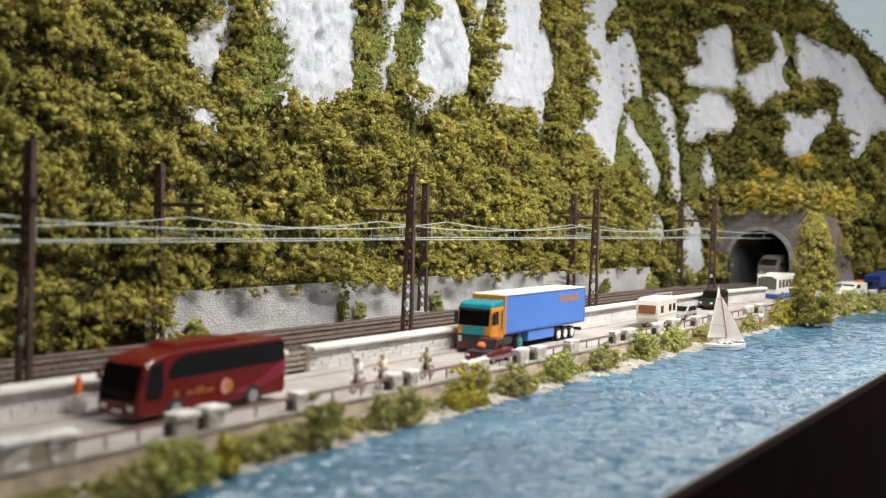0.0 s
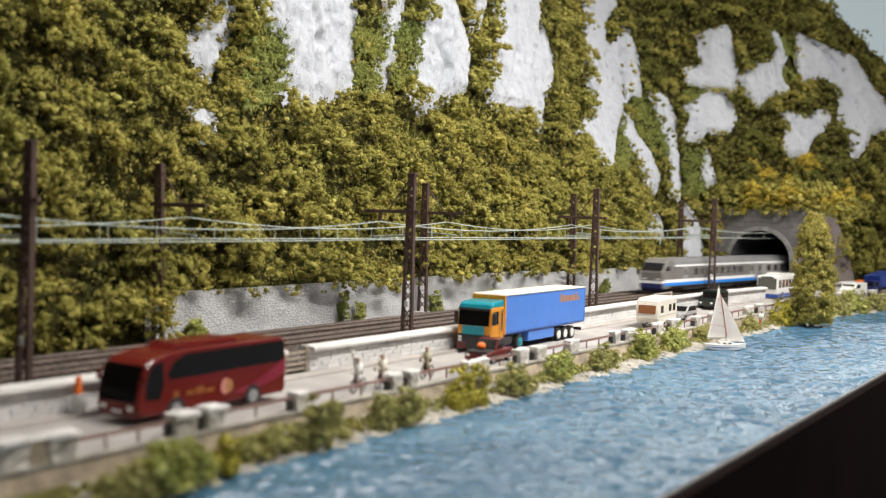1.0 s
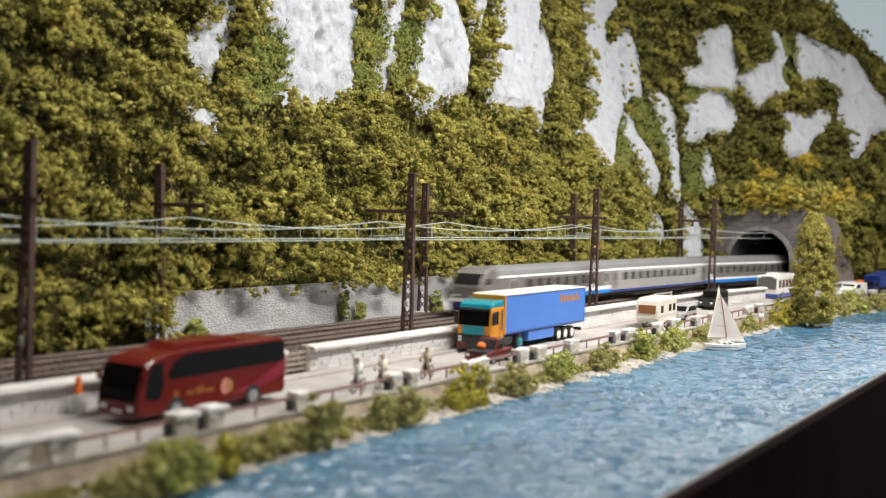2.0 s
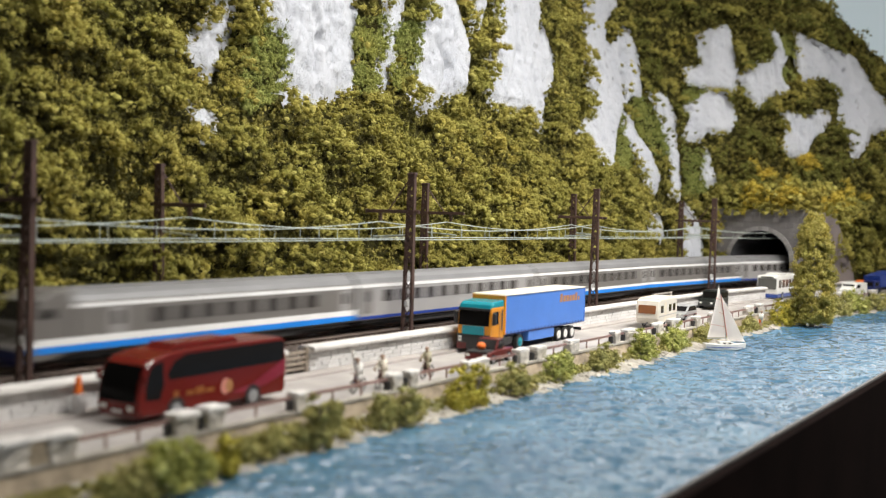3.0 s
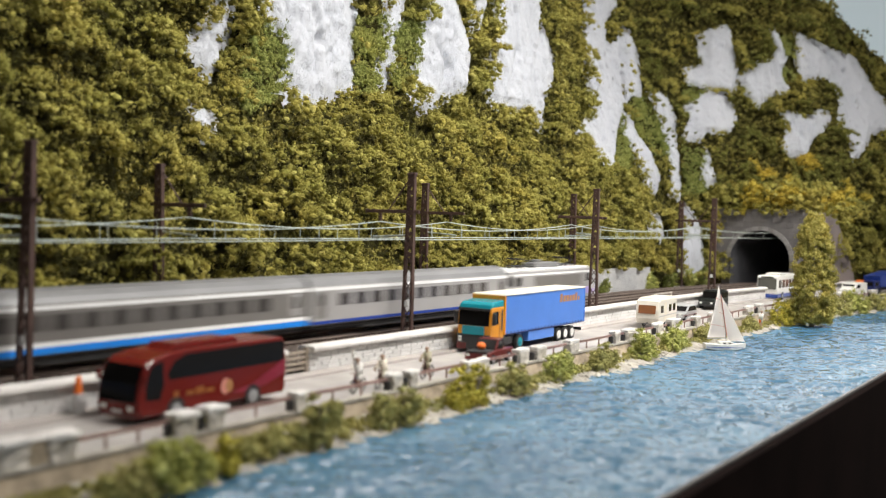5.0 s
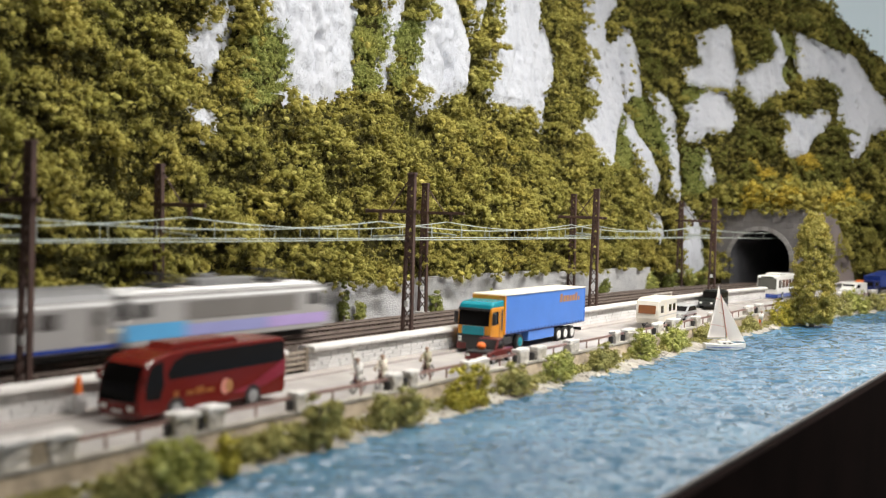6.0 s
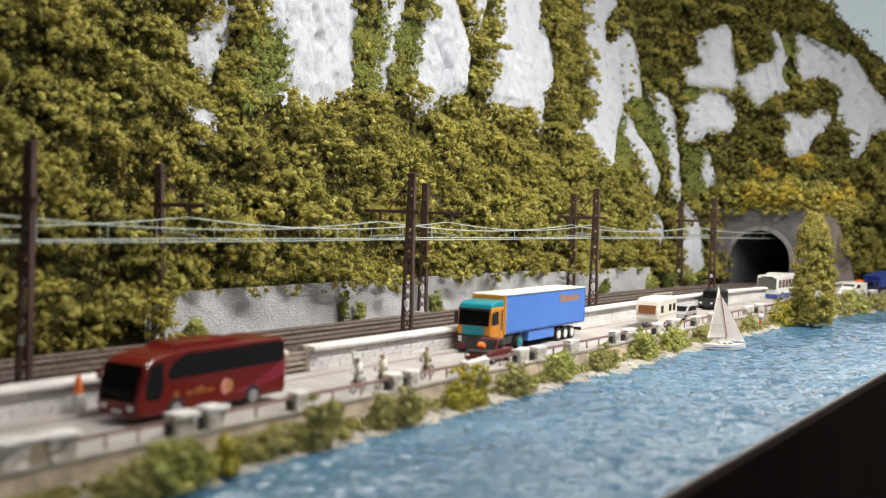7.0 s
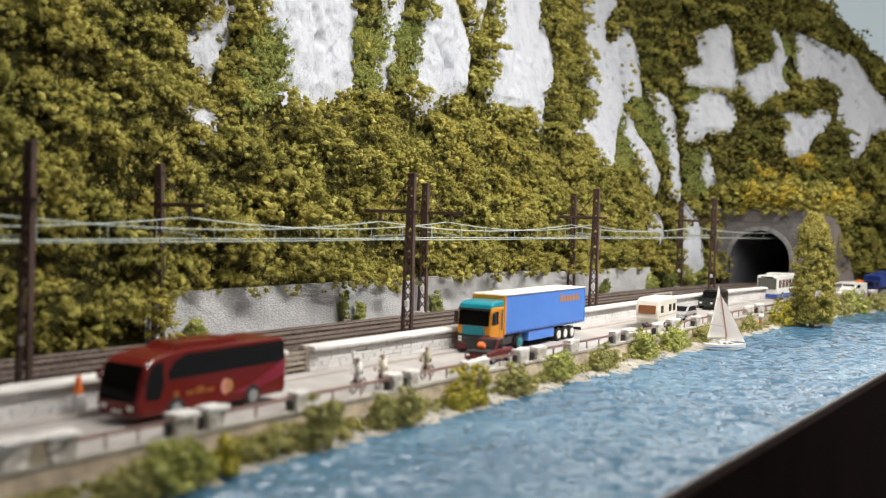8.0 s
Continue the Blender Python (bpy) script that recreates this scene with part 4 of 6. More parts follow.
def road_wall():
    """Low stone wall between pavement and tracks: blocks in five courses under a rounded coping."""
    for xa, xb in ((16.0, 46.3), (48.5, 176.0)):
        v, f = sweep([(38.7, -1.2), (38.7, 0.15), (39.5, 0.15), (39.5, -0.6)], np.linspace(xa, xb, max(4, int(xb - xa))))
        w = array_mesh("wall_road", v, f, M_JOINT, None, "pale stone block wall with a rounded coping", "wall", "structure")
        rng = random.Random(2)
        # blocks
        shapes = []
        for L in (0.7, 0.95, 1.2):
            bm = bmesh.new()
            box(bm, 0.02, L - 0.02, -0.06, 0.1, 0.015, 0.235, 0.02)
            bm.transform(Matrix.Scale(K, 4))
            me = bpy.data.meshes.new("block")
            bm.to_mesh(me)
            bm.free()
            me.materials.append(M_PALE)
            shapes.append((L, me))
        rest_v, rest_f = [], []
        for row in range(5):
            x = xa + 0.37 * (row % 3)
            while x < xb - 1.2:
                L, me = rng.choice(shapes)
                zz = PAVE_Z + 0.25 * row
                dy = rng.uniform(-0.02, 0.02)
                if 29 < x < 82:
                    o = new("block", me)
                    o.parent = w
                    o.matrix_world = pose(x * K, (38.7 + dy + bend(x)) * K, zz * K, 0, 0, math.degrees(math.atan((bend(x + L) - bend(x)) / L)))
                else:
                    k = len(rest_v)
                    rest_v += [(x + a, 38.66 + dy + b_ + bend(x + a), zz + c) for c in (0.015, 0.235) for a, b_ in ((0.02, 0), (L - 0.02, 0), (L - 0.02, 0.15), (0.02, 0.15))]
                    rest_f += [[k + j for j in q] for q in ((4, 5, 6, 7), (0, 1, 5, 4), (1, 2, 6, 5), (3, 0, 4, 7))]
                x += L
        array_mesh("far_blocks", rest_v, rest_f, M_PALE, w, "", "", "stuff")
        # coping stones
        x = xa
        while x < xb - 0.5:
            L = min(rng.uniform(3.2, 4.4), xb - x)
            bm = bmesh.new()
            sec = [(38.36, 0.13), (38.34, 0.26), (38.42, 0.36), (38.9, 0.40), (39.4, 0.36), (39.55, 0.26), (39.55, 0.12)]
            lo = [bm.verts.new((x + 0.02, y + bend(x), z)) for y, z in sec]
            hi = [bm.verts.new((x + L - 0.02, y + bend(x + L), z)) for y, z in sec]
            bm.faces.new(lo)
            bm.faces.new(hi[::-1])
            for i in range(len(sec)):
                bm.faces.new((lo[i], hi[i], hi[(i + 1) % len(sec)], lo[(i + 1) % len(sec)]))
            bmesh.ops.recalc_face_normals(bm, faces=bm.faces)
            part("coping_stone", bm, M_COPE, w)
            x += L


road_wall()

M_WOOD = surface("weathered_timber", (0.30, 0.25, 0.20), 0.25, 1.0, 9, 0.85, 0, 0.3, 0.03, stretch=(0.3, 1, 1))


def timber_gate():
    t = thing("timber_gate", "weathered brown timber gate in a gap of the stone wall", "gate", 46.35, 38.85, PAVE_Z)
    for x in (0.08, 2.05):
        bm = bmesh.new()
        box(bm, x - 0.12, x + 0.12, -0.12, 0.12, 0, 1.35, 0.03)
        part("gate_post", bm, M_WOOD, t)
    for z in (0.12, 0.42, 0.72, 1.02):
        bm = bmesh.new()
        box(bm, 0.2, 1.93, -0.06, 0.06, z, z + 0.18, 0.02)
        part("board", bm, M_WOOD, t)


timber_gate()

# ---- parapet along the water: stone blocks and a rail ----
M_RAILING = surface("red_brown_rail", (0.28, 0.17, 0.15), 0.2, 0.8, 8, 0.6, 0.1, 0.1, 0.02)


def parapet():
    rng = random.Random(8)
    stones = ((24.0, 1.1, 1.15), (26.0, 1.2, 1.1), (32.0, 1.15, 1.0), (33.7, 1.1, 1.05), (39.3, 0.9, 0.95), (47.0, 0.8, 0.95), (48.6, 0.8, 0.95), (55.4, 2.6, 0.85),
              (61.0, 1.2, 1.0), (63.4, 1.3, 0.95), (68.4, 1.4, 0.95), (75.8, 1.0, 1.0), (78.6, 1.8, 0.95), (84.6, 1.4, 1.0), (88.2, 2.2, 1.1), (93.8, 1.2, 0.95), (98.4, 1.3, 1.0),
              (109.4, 1.6, 1.0), (112.8, 1.4, 1.05), (122.4, 2.2, 1.0), (131.0, 1.8, 1.1), (139.0, 1.6, 1.2), (143.2, 1.8, 1.3), (149.5, 1.6, 1.2))
    for x, w, h in stones:
        t = thing("parapet_stone", "worn off-white stone block at the road's edge", "stone block", x, 31.95 + bend(x), ROAD_Z - 0.05, math.degrees(math.atan(bend(x + 0.5) - bend(x - 0.5))) + rng.uniform(-3, 3), "parapet stones")
        def rough(name, x0, x1, d, z0, z1, amount, material):
            bm = bmesh.new()
            box(bm, x0, x1, -d, d, z0, z1, 0.05, 1)
            bmesh.ops.subdivide_edges(bm, edges=bm.edges[:], cuts=2, use_grid_fill=True)
            for v in bm.verts:
                v.co += noise.noise_vector(v.co * 2.6 + Vector((x, 0, z0))) * amount
            part(name, bm, material, t)

        o = 0.10 if x < 38 else 0.0
        rough("shaft", -w / 2, w / 2, 0.3, 0, h - 0.18, 0.13, M_PARAPET)
        rough("cap", -w / 2 - o, w / 2 + o, 0.31 + o, h - 0.24, h, 0.09, M_COPE)
        if w < 1.0 or rng.random() < 0.4:
            bm = bmesh.new()
            box(bm, -w / 2 - 0.28, -w / 2 - 0.02, -0.16, 0.16, 0.1, h - 0.35, 0.04)
            part("iron_bracket", bm, M_DARK, t, "dark iron bracket")
    for (xa, wa, ha), (xb, wb, hb) in zip(stones[:-1], stones[1:]):
        if xb - xa < 2.6:
            continue
        t = thing("guard_rail", "thin red-brown guard rail between parapet stones", "guard rail", group="guard rails")
        n = max(2, int((xb - xa) / 2))
        bm = bmesh.new()
        pts = [Vector((xa + wa / 2 + (xb - wb / 2 - xa - wa / 2) * i / n, 0, ROAD_Z + 0.62)) for i in range(n + 1)]
        for p in pts:
            p.y = 32.0 + bend(p.x)
        for p, q in zip(pts[:-1], pts[1:]):
            flat_bar(bm, p, q, 0.08, 0.15)
        part("rail", bm, M_RAILING, t)
        for p in pts[1:-1]:
            bm = bmesh.new()
            bar(bm, (p.x, p.y + 0.05, ROAD_Z - 0.02), (p.x, p.y + 0.05, ROAD_Z + 0.6), 0.05)
            part("stanchion", bm, M_RAILING, t)
    # a stretch of tan rendered parapet between two near stones
    t = thing("parapet_wall", "tan rendered parapet wall between two stone posts", "parapet wall", 24.0, 31.95, ROAD_Z - 0.05)
    part("panel", box(bmesh.new(), 0.5, 1.45, -0.24, 0.24, 0, 0.95, 0.04), M_BANK, t)
    part("cap", box(bmesh.new(), 0.46, 1.49, -0.28, 0.28, 0.95, 1.06, 0.03), M_COPE, t, "pale capping stone")
    # low kerb under the parapet
    v, f = sweep([(31.66, -1.28), (31.66, -1.13), (31.98, -1.13), (31.98, -1.25)], np.arange(14, 190, 1.0))
    array_mesh("kerb", v, f, M_KERB, None, "off-white kerb stones along the water side", "kerb", "structure")


M_PARAPET = surface("weathered_stone", (0.60, 0.555, 0.495), 0.3, 1.3, 5, 0.9, 0, 0.6, 0.06, 0.2, obj_random=0.2)
M_KERB = surface("kerb_stone", (0.46, 0.43, 0.38), 0.25, 0.5, 6, 0.9, 0, 0.4, 0.04, 0.2)
M_DARK = surface("dark_iron", (0.045, 0.042, 0.042), 0.2, 1.0, 8, 0.6, 0.2, 0.1, 0.02)
parapet()


# ---- shore bushes, stones, the poplar ----
def shrub(x, y, z, rx, h, material, label, seed, size=0.115, lean=0.0):
    rng = np.random.default_rng(seed)
    t = thing("shrub", label, "shrub", x, y + bend(x), z, 0, "shore shrubs")
    n = int(22 + 26 * rx)
    d = rng.normal(size=(n, 3))
    d[:, 2] = np.abs(d[:, 2])
    d /= np.linalg.norm(d, axis=1)[:, None]
    k = rng.uniform(0.45, 0.95, (n, 1))
    c = d * k * np.array([rx, rx * 0.75, h]) * rng.uniform(0.75, 1.1, (n, 1))
    c[:, 0] += lean * c[:, 2]
    r = rng.uniform(0.14, 0.34, n) * (0.6 + 0.4 * rx)
    r = np.minimum(r, 0.5)
    v, f = lump_cloud(c, r, d + np.array([0, 0, 0.3]), 50, size, rng)
    array_mesh("foliage", v, f, material, t, "", "", "")
    for i in range(4):
        a = rng.uniform(0, 6.28)
        part("stem", bar(bmesh.new(), (0, 0, -0.25), (math.cos(a) * rx * 0.5, math.sin(a) * rx * 0.4, h * 0.6), 0.07, 5, 0.025), M_WOOD, t)


SHRUBS = ((27.2, 29.6, 1.2, 1.1, 2), (28.6, 29.4, 1.25, 1.75, 0), (30.2, 29.7, 1.1, 1.6, 0), (32.2, 29.8, 0.75, 1.15, 1), (34.4, 30.6, 0.9, 0.8, 2), (36.0, 30.7, 1.0, 0.95, 2), (37.4, 30.4, 0.8, 1.1, 2),
          (38.4, 30.0, 1.0, 2.3, 2), (40.2, 30.6, 0.9, 1.5, 2), (43.9, 30.4, 0.95, 1.4, 2), (45.5, 30.2, 1.05, 1.6, 2), (51.0, 30.3, 1.1, 1.7, 1), (52.6, 30.4, 1.1, 2.1, 1), (57.2, 30.3, 1.15, 1.6, 2),
          (59.2, 30.8, 0.8, 1.0, 2), (63.2, 30.6, 1.0, 1.6, 0), (64.8, 30.7, 0.95, 1.75, 0), (70.0, 30.6, 1.1, 1.5, 2), (72.0, 30.8, 1.0, 1.2, 2), (78.0, 30.7, 1.2, 1.9, 0), (79.6, 30.8, 1.1, 2.0, 0),
          (85.0, 30.8, 1.2, 1.8, 0), (87.0, 30.9, 1.0, 1.7, 0), (92.4, 31.0, 1.0, 1.3, 2), (94.2, 31.1, 0.8, 1.2, 2), (106.6, 30.9, 1.0, 1.3, 2), (108.2, 31.0, 0.7, 0.8, 2),
          (115.6, 30.7, 1.9, 2.1, 1), (119.4, 30.7, 1.9, 2.2, 0), (124.0, 30.8, 1.6, 1.2, 0), (130.5, 30.8, 2.4, 1.8, 2), (135.5, 30.8, 2.2, 2.0, 2), (140.5, 30.8, 2.6, 2.2, 0), (147.0, 30.8, 2.4, 1.8, 2), (153.0, 30.8, 2.4, 1.8, 2))
for i, (x, y, r, h, tint) in enumerate(SHRUBS):
    kind_label = ("fresh green foam shrub on the gravel bank", "yellowish green foam shrub on the bank", "dull olive green foam shrub on the bank")[tint]
    shrub(x, y, -2.4, r * 1.06, h * 1.25, (M_SHORE, M_YELLOWISH, M_DULL)[tint], kind_label, 40 + i)


for i, (x, y, r, h) in enumerate(((52.0, 50.9, 0.9, 1.3), (68.3, 51.2, 0.5, 3.3), (70.2, 51.0, 0.5, 1.4), (81.6, 51.2, 0.8, 1.9), (91.5, 51.2, 0.7, 1.6), (117.0, 51.0, 0.9, 1.8), (130.0, 51.7, 1.5, 2.6), (136.0, 52.0, 1.5, 3.0), (142.0, 52.2, 1.3, 2.4), (146.0, 52.4, 0.9, 3.0))):
    shrub(x, y, -0.45, r, h, M_VINE if i % 2 else M_SHORE, "green scatter plant growing up the white wall", 90 + i, 0.12)


shrub(157.0, 40.3, -0.5, 1.5, 2.2, M_GOLD, "golden bush beside the wing wall of the tunnel", 130, 0.16)


def bank_stones():
    rng = np.random.default_rng(21)
    v, f = [], []
    for i in range(900):
        x = rng.uniform(22, 150)
        y = 30.6 + rng.normal(0, 0.5) + bend(x)
        r = rng.uniform(0.06, 0.2)
        z = -2.30 - 0.26 * (30.9 + bend(x) - y) + rng.uniform(0, 0.05)
        k = len(v)
        for a, b_, c in ((1, 0, 0), (-1, 0, 0), (0, 1, 0), (0, -1, 0), (0, 0, 0.8), (0, 0, -0.6)):
            v.append((x + r * (a + rng.normal(0, 0.2)), y + r * (b_ + rng.normal(0, 0.2)), z + r * (c + rng.normal(0, 0.1))))
        f += [(k + a, k + b_, k + c) for a, b_, c in ((0, 2, 4), (2, 1, 4), (1, 3, 4), (3, 0, 4), (2, 0, 5), (1, 2, 5), (3, 1, 5), (0, 3, 5))]
    array_mesh("bank_stones", v, f, M_GRAVEL, None, "pale loose stones along the waterline", "stones", "stuff")


bank_stones()


def bank_grass():
    rng = np.random.default_rng(31)
    n = 2300
    x = 20 + 136 * rng.uniform(0, 1, n) ** 1.25
    keep = np.array([noise.noise(Vector((a * 0.35, 1.0, 0))) for a in x]) + rng.uniform(-0.3, 0.3, n) > -0.2
    x = x[keep]
    y = 31.25 - np.abs(rng.normal(0, 0.35, x.size)) + bend_np(x)
    z = -2.2 + rng.uniform(0, 0.25, x.size) - 0.25 * (31.25 + bend_np(x) - y)
    c = np.stack([x, y, z], 1)
    d = np.tile([[-0.4, -0.5, 0.75]], (x.size, 1))
    v, f = leaf_cloud(c, rng.uniform(0.1, 0.26, x.size), d, 26, 0.11, rng, 0.8, 0.7)
    array_mesh("bank_grass", v, f, M_DULL, None, "low olive scrub growing along the bank", "grass", "stuff")


bank_grass()


def poplar():
    rng = np.random.default_rng(77)
    t = thing("poplar_tree", "slender light green model tree on the shore", "tree", 117.4, 27.6, -2.5)
    bm = bmesh.new()
    bar(bm, (0, 0, -0.3), (0.1, 0, 5), 0.28, 9, 0.2)
    bar(bm, (0.1, 0, 5), (0, 0.1, 10.6), 0.2, 7, 0.05)
    for i in range(16):
        z = 1.4 + 0.5 * i
        a = i * 2.4
        l = 2.3 * (1 - i / 19)
        bar(bm, (0.05, 0, z), (math.cos(a) * l, math.sin(a) * l, z + l * 0.75), 0.09, 5, 0.03)
    part("trunk", bm, M_WOOD, t)
    n = 520
    z = rng.uniform(0.4, 11.4, n)
    prof = np.interp(z, [0, 1.5, 3.5, 6, 8.5, 10, 11.6], [1.75, 2.15, 2.15, 1.9, 1.7, 1.3, 0.4])
    a = rng.uniform(0, 2 * math.pi, n)
    q = prof * np.sqrt(rng.uniform(0.25, 1.05, n)) * rng.uniform(0.8, 1.1, n)
    c = np.stack([np.cos(a) * q, np.sin(a) * q, z], 1)
    d = np.stack([np.cos(a), np.sin(a), 0 * a + 0.5], 1)
    d /= np.linalg.norm(d, axis=1)[:, None]
    v, f = lump_cloud(c, rng.uniform(0.25, 0.5, n), d, 90, 0.14, rng)
    array_mesh("crown", v, f, M_POPLAR, t, "", "", "")


poplar()


# ---- sailing boat ----
def sailboat():
    t = thing("sailing_boat", "small white model sailing boat with a pink-striped sail", "sailing boat", 90.0, 28.1, WATER_Z, -56)
    shrink = Matrix.Scale(0.84, 4)
    bm = bmesh.new()
    secs = []
    for x, w, kz, top in ((-2.0, 0.62, -0.02, 0.62), (-1.0, 0.8, -0.2, 0.58), (0.2, 0.82, -0.24, 0.58), (1.2, 0.55, -0.15, 0.64), (2.1, 0.05, 0.25, 0.74)):
        secs.append([bm.verts.new((x, y * w, z)) for y, z in ((-1, top), (-0.92, kz + 0.28), (-0.4, kz), (0.4, kz), (0.92, kz + 0.28), (1, top))])
    for a, b_ in zip(secs[:-1], secs[1:]):
        for i in range(5):
            bm.faces.new((a[i], b_[i], b_[i + 1], a[i + 1]))
        bm.faces.new((a[5], b_[5], b_[0], a[0]))
    bm.faces.new(secs[0])
    bm.faces.new(secs[-1][::-1])
    bmesh.ops.recalc_face_normals(bm, faces=bm.faces)
    bm.transform(shrink)
    part("hull", bm, M_GLOSSWHITE, t)
    bm = bmesh.new()
    profile(bm, [(-0.7, 0.55), (-0.6, 0.85), (0.5, 0.88), (1.1, 0.62)], -0.42, 0.42, 0.06)
    bm.transform(shrink)
    part("cabin", bm, M_GLOSSWHITE, t)
    for x in (-0.3, 0.25):
        bm = bmesh.new()
        box(bm, x, x + 0.28, -0.45, -0.41, 0.66, 0.78, 0.01)
        bm.transform(shrink)
        part("porthole", bm, M_GLASS, t)
    bm = bmesh.new()
    box(bm, -2.0, 1.6, -0.835, -0.80, 0.30, 0.36)
    bm.transform(shrink)
    part("waterline_stripe", bm, M_BLUEPAINT, t)
    bm = bmesh.new()
    bar(bm, (0.2, 0, 0.5), (-0.8, 0, 6.5), 0.05, 8, 0.03)
    bm.transform(shrink)
    part("mast", bm, M_STEEL, t)
    bm = bmesh.new()
    bar(bm, (0.1, 0, 1.15), (-1.75, 0.1, 1.1), 0.045)
    bm.transform(shrink)
    part("boom", bm, M_STEEL, t)

    def sail(name, a, b_, c, belly, material, label=""):
        a, b_, c = Vector(a), Vector(b_), Vector(c)
        bm = bmesh.new()
        n = 8
        grid = []
        for i in range(n + 1):
            row = []
            for j in range(n + 1 - i):
                u, w = i / n, j / n
                p = a + (b_ - a) * u + (c - a) * w
                p.y += belly * 4 * u * w + belly * 2 * u * (1 - u - w) + belly * 2 * w * (1 - u - w)
                row.append(bm.verts.new(p))
            grid.append(row)
        for i in range(n):
            for j in range(n - i):
                bm.faces.new((grid[i][j], grid[i + 1][j], grid[i][j + 1]))
                if j < n - i - 1:
                    bm.faces.new((grid[i + 1][j], grid[i + 1][j + 1], grid[i][j + 1]))
        bmesh.ops.solidify(bm, geom=bm.faces[:], thickness=0.02)
        bm.transform(shrink)
        return part(name, bm, material, t, label, True)

    main = sail("mainsail", (0.08, 0, 1.25), (-1.75, 0.1, 1.2), (-0.8, 0, 6.45), -0.22, M_SAIL)
    sail("jib", (0.3, 0, 1.0), (2.0, 0, 0.85), (-0.63, 0, 5.6), -0.15, M_SAIL)
    for z0 in (2.3, 3.6, 4.9):
        bm = bmesh.new()
        k = (z0 - 1.2) / 5.65
        bar(bm, (0.08 - 0.9 * k, -0.16, z0), (-1.7 + 0.88 * k, -0.13, z0 + 0.25), 0.018, 5)
        bm.transform(shrink)
        part("batten", bm, M_PINK, main)
    bm = bmesh.new()
    flat_bar(bm, (0.14, -0.15, 1.4), (-0.6, -0.15, 5.5), 0.24, 0.02)
    bm.transform(shrink)
    part("sail_stripe", bm, M_PINK, main, "pink stripe along the mast")


sailboat()


# ---- road vehicles: the front at x = 0, the water side at y = 0, the road at z = 0 ----
M_RED = paint("coach_red", (0.135, 0.012, 0.009), 0.2)
M_RED.node_tree.nodes["Principled BSDF"].inputs["Specular IOR Level"].default_value = 0.3
M_REDLIGHT = paint("raspberry_print", (0.22, 0.014, 0.035), 0.3)
M_GOLDPRINT = paint("gold_print", (0.40, 0.19, 0.07), 0.4)
M_FADEDGOLD = paint("faded_gold_print", (0.26, 0.085, 0.015), 0.4)
M_TEAL = paint("teal_paint", (0.01, 0.24, 0.30), 0.2)
M_ORANGE = paint("orange_paint", (0.62, 0.25, 0.02), 0.25)
M_CURTAIN = surface("blue_tarpaulin", (0.072, 0.20, 0.60), 0.06, 0.4, 5, 0.45, 0, 0.08, 0.02)
M_CREAM = paint("cream_roof", (0.74, 0.68, 0.56), 0.5)
M_BLACK = paint("black_plastic", (0.02, 0.02, 0.021), 0.4)
M_DARKRED = paint("dark_red_paint", (0.11, 0.014, 0.012), 0.3)
M_AMBER = paint("amber_curtain", (0.22, 0.085, 0.03), 0.4)
M_VIVID = paint("signal_orange", (0.75, 0.16, 0.02), 0.5)
M_LAMP = paint("lamp_glass", (0.75, 0.75, 0.72), 0.1)
M_DKGREEN = paint("dark_green_paint", (0.012, 0.016, 0.013), 0.3)
M_SILVER = paint("silver_paint", (0.42, 0.42, 0.42), 0.35, 0.1, 0.3)
M_NAVY = paint("navy_paint", (0.012, 0.02, 0.11), 0.3)


def wheel(parent, x, y, r, w, hub, name="wheel"):
    """A tyre with its rim, standing on the road; y is its outer face, w points inwards."""
    bm = bmesh.new()
    bar(bm, (x, y, r), (x, y + w, r), r, 18)
    tyre = part(name, bm, M_TYRE, parent)
    bm = bmesh.new()
    s = -1 if w > 0 else 1
    bar(bm, (x, y + 0.05 * -s, r), (x, y + 0.025 * s, r), r * 0.62, 14)
    bar(bm, (x, y, r), (x, y + 0.06 * s, r), r * 0.25, 8)
    part("rim", bm, hub, tyre)
    return tyre


def slab(parent, name, pts, y, material, depth=0.02, label=""):
    """A thin panel with an outline in x, z, proud of a side at y."""
    bm = bmesh.new()
    profile(bm, pts, y, y + depth)
    return part(name, bm, material, parent, label)


def pane(parent, name, a, b_, y0, y1, material, label=""):
    """A sloping pane between two points in x, z, facing the front."""
    bm = bmesh.new()
    profile(bm, [(a[0] - 0.04, a[1]), (a[0] + 0.03, a[1]), (b_[0] + 0.03, b_[1]), (b_[0] - 0.04, b_[1])], y0, y1)
    return part(name, bm, material, parent, label)


def plate(parent, name, x, y0, y1, z0, z1, material, label="", dx=0.03):
    bm = bmesh.new()
    box(bm, x - dx, x + dx, y0, y1, z0, z1, 0.008)
    return part(name, bm, material, parent, label)


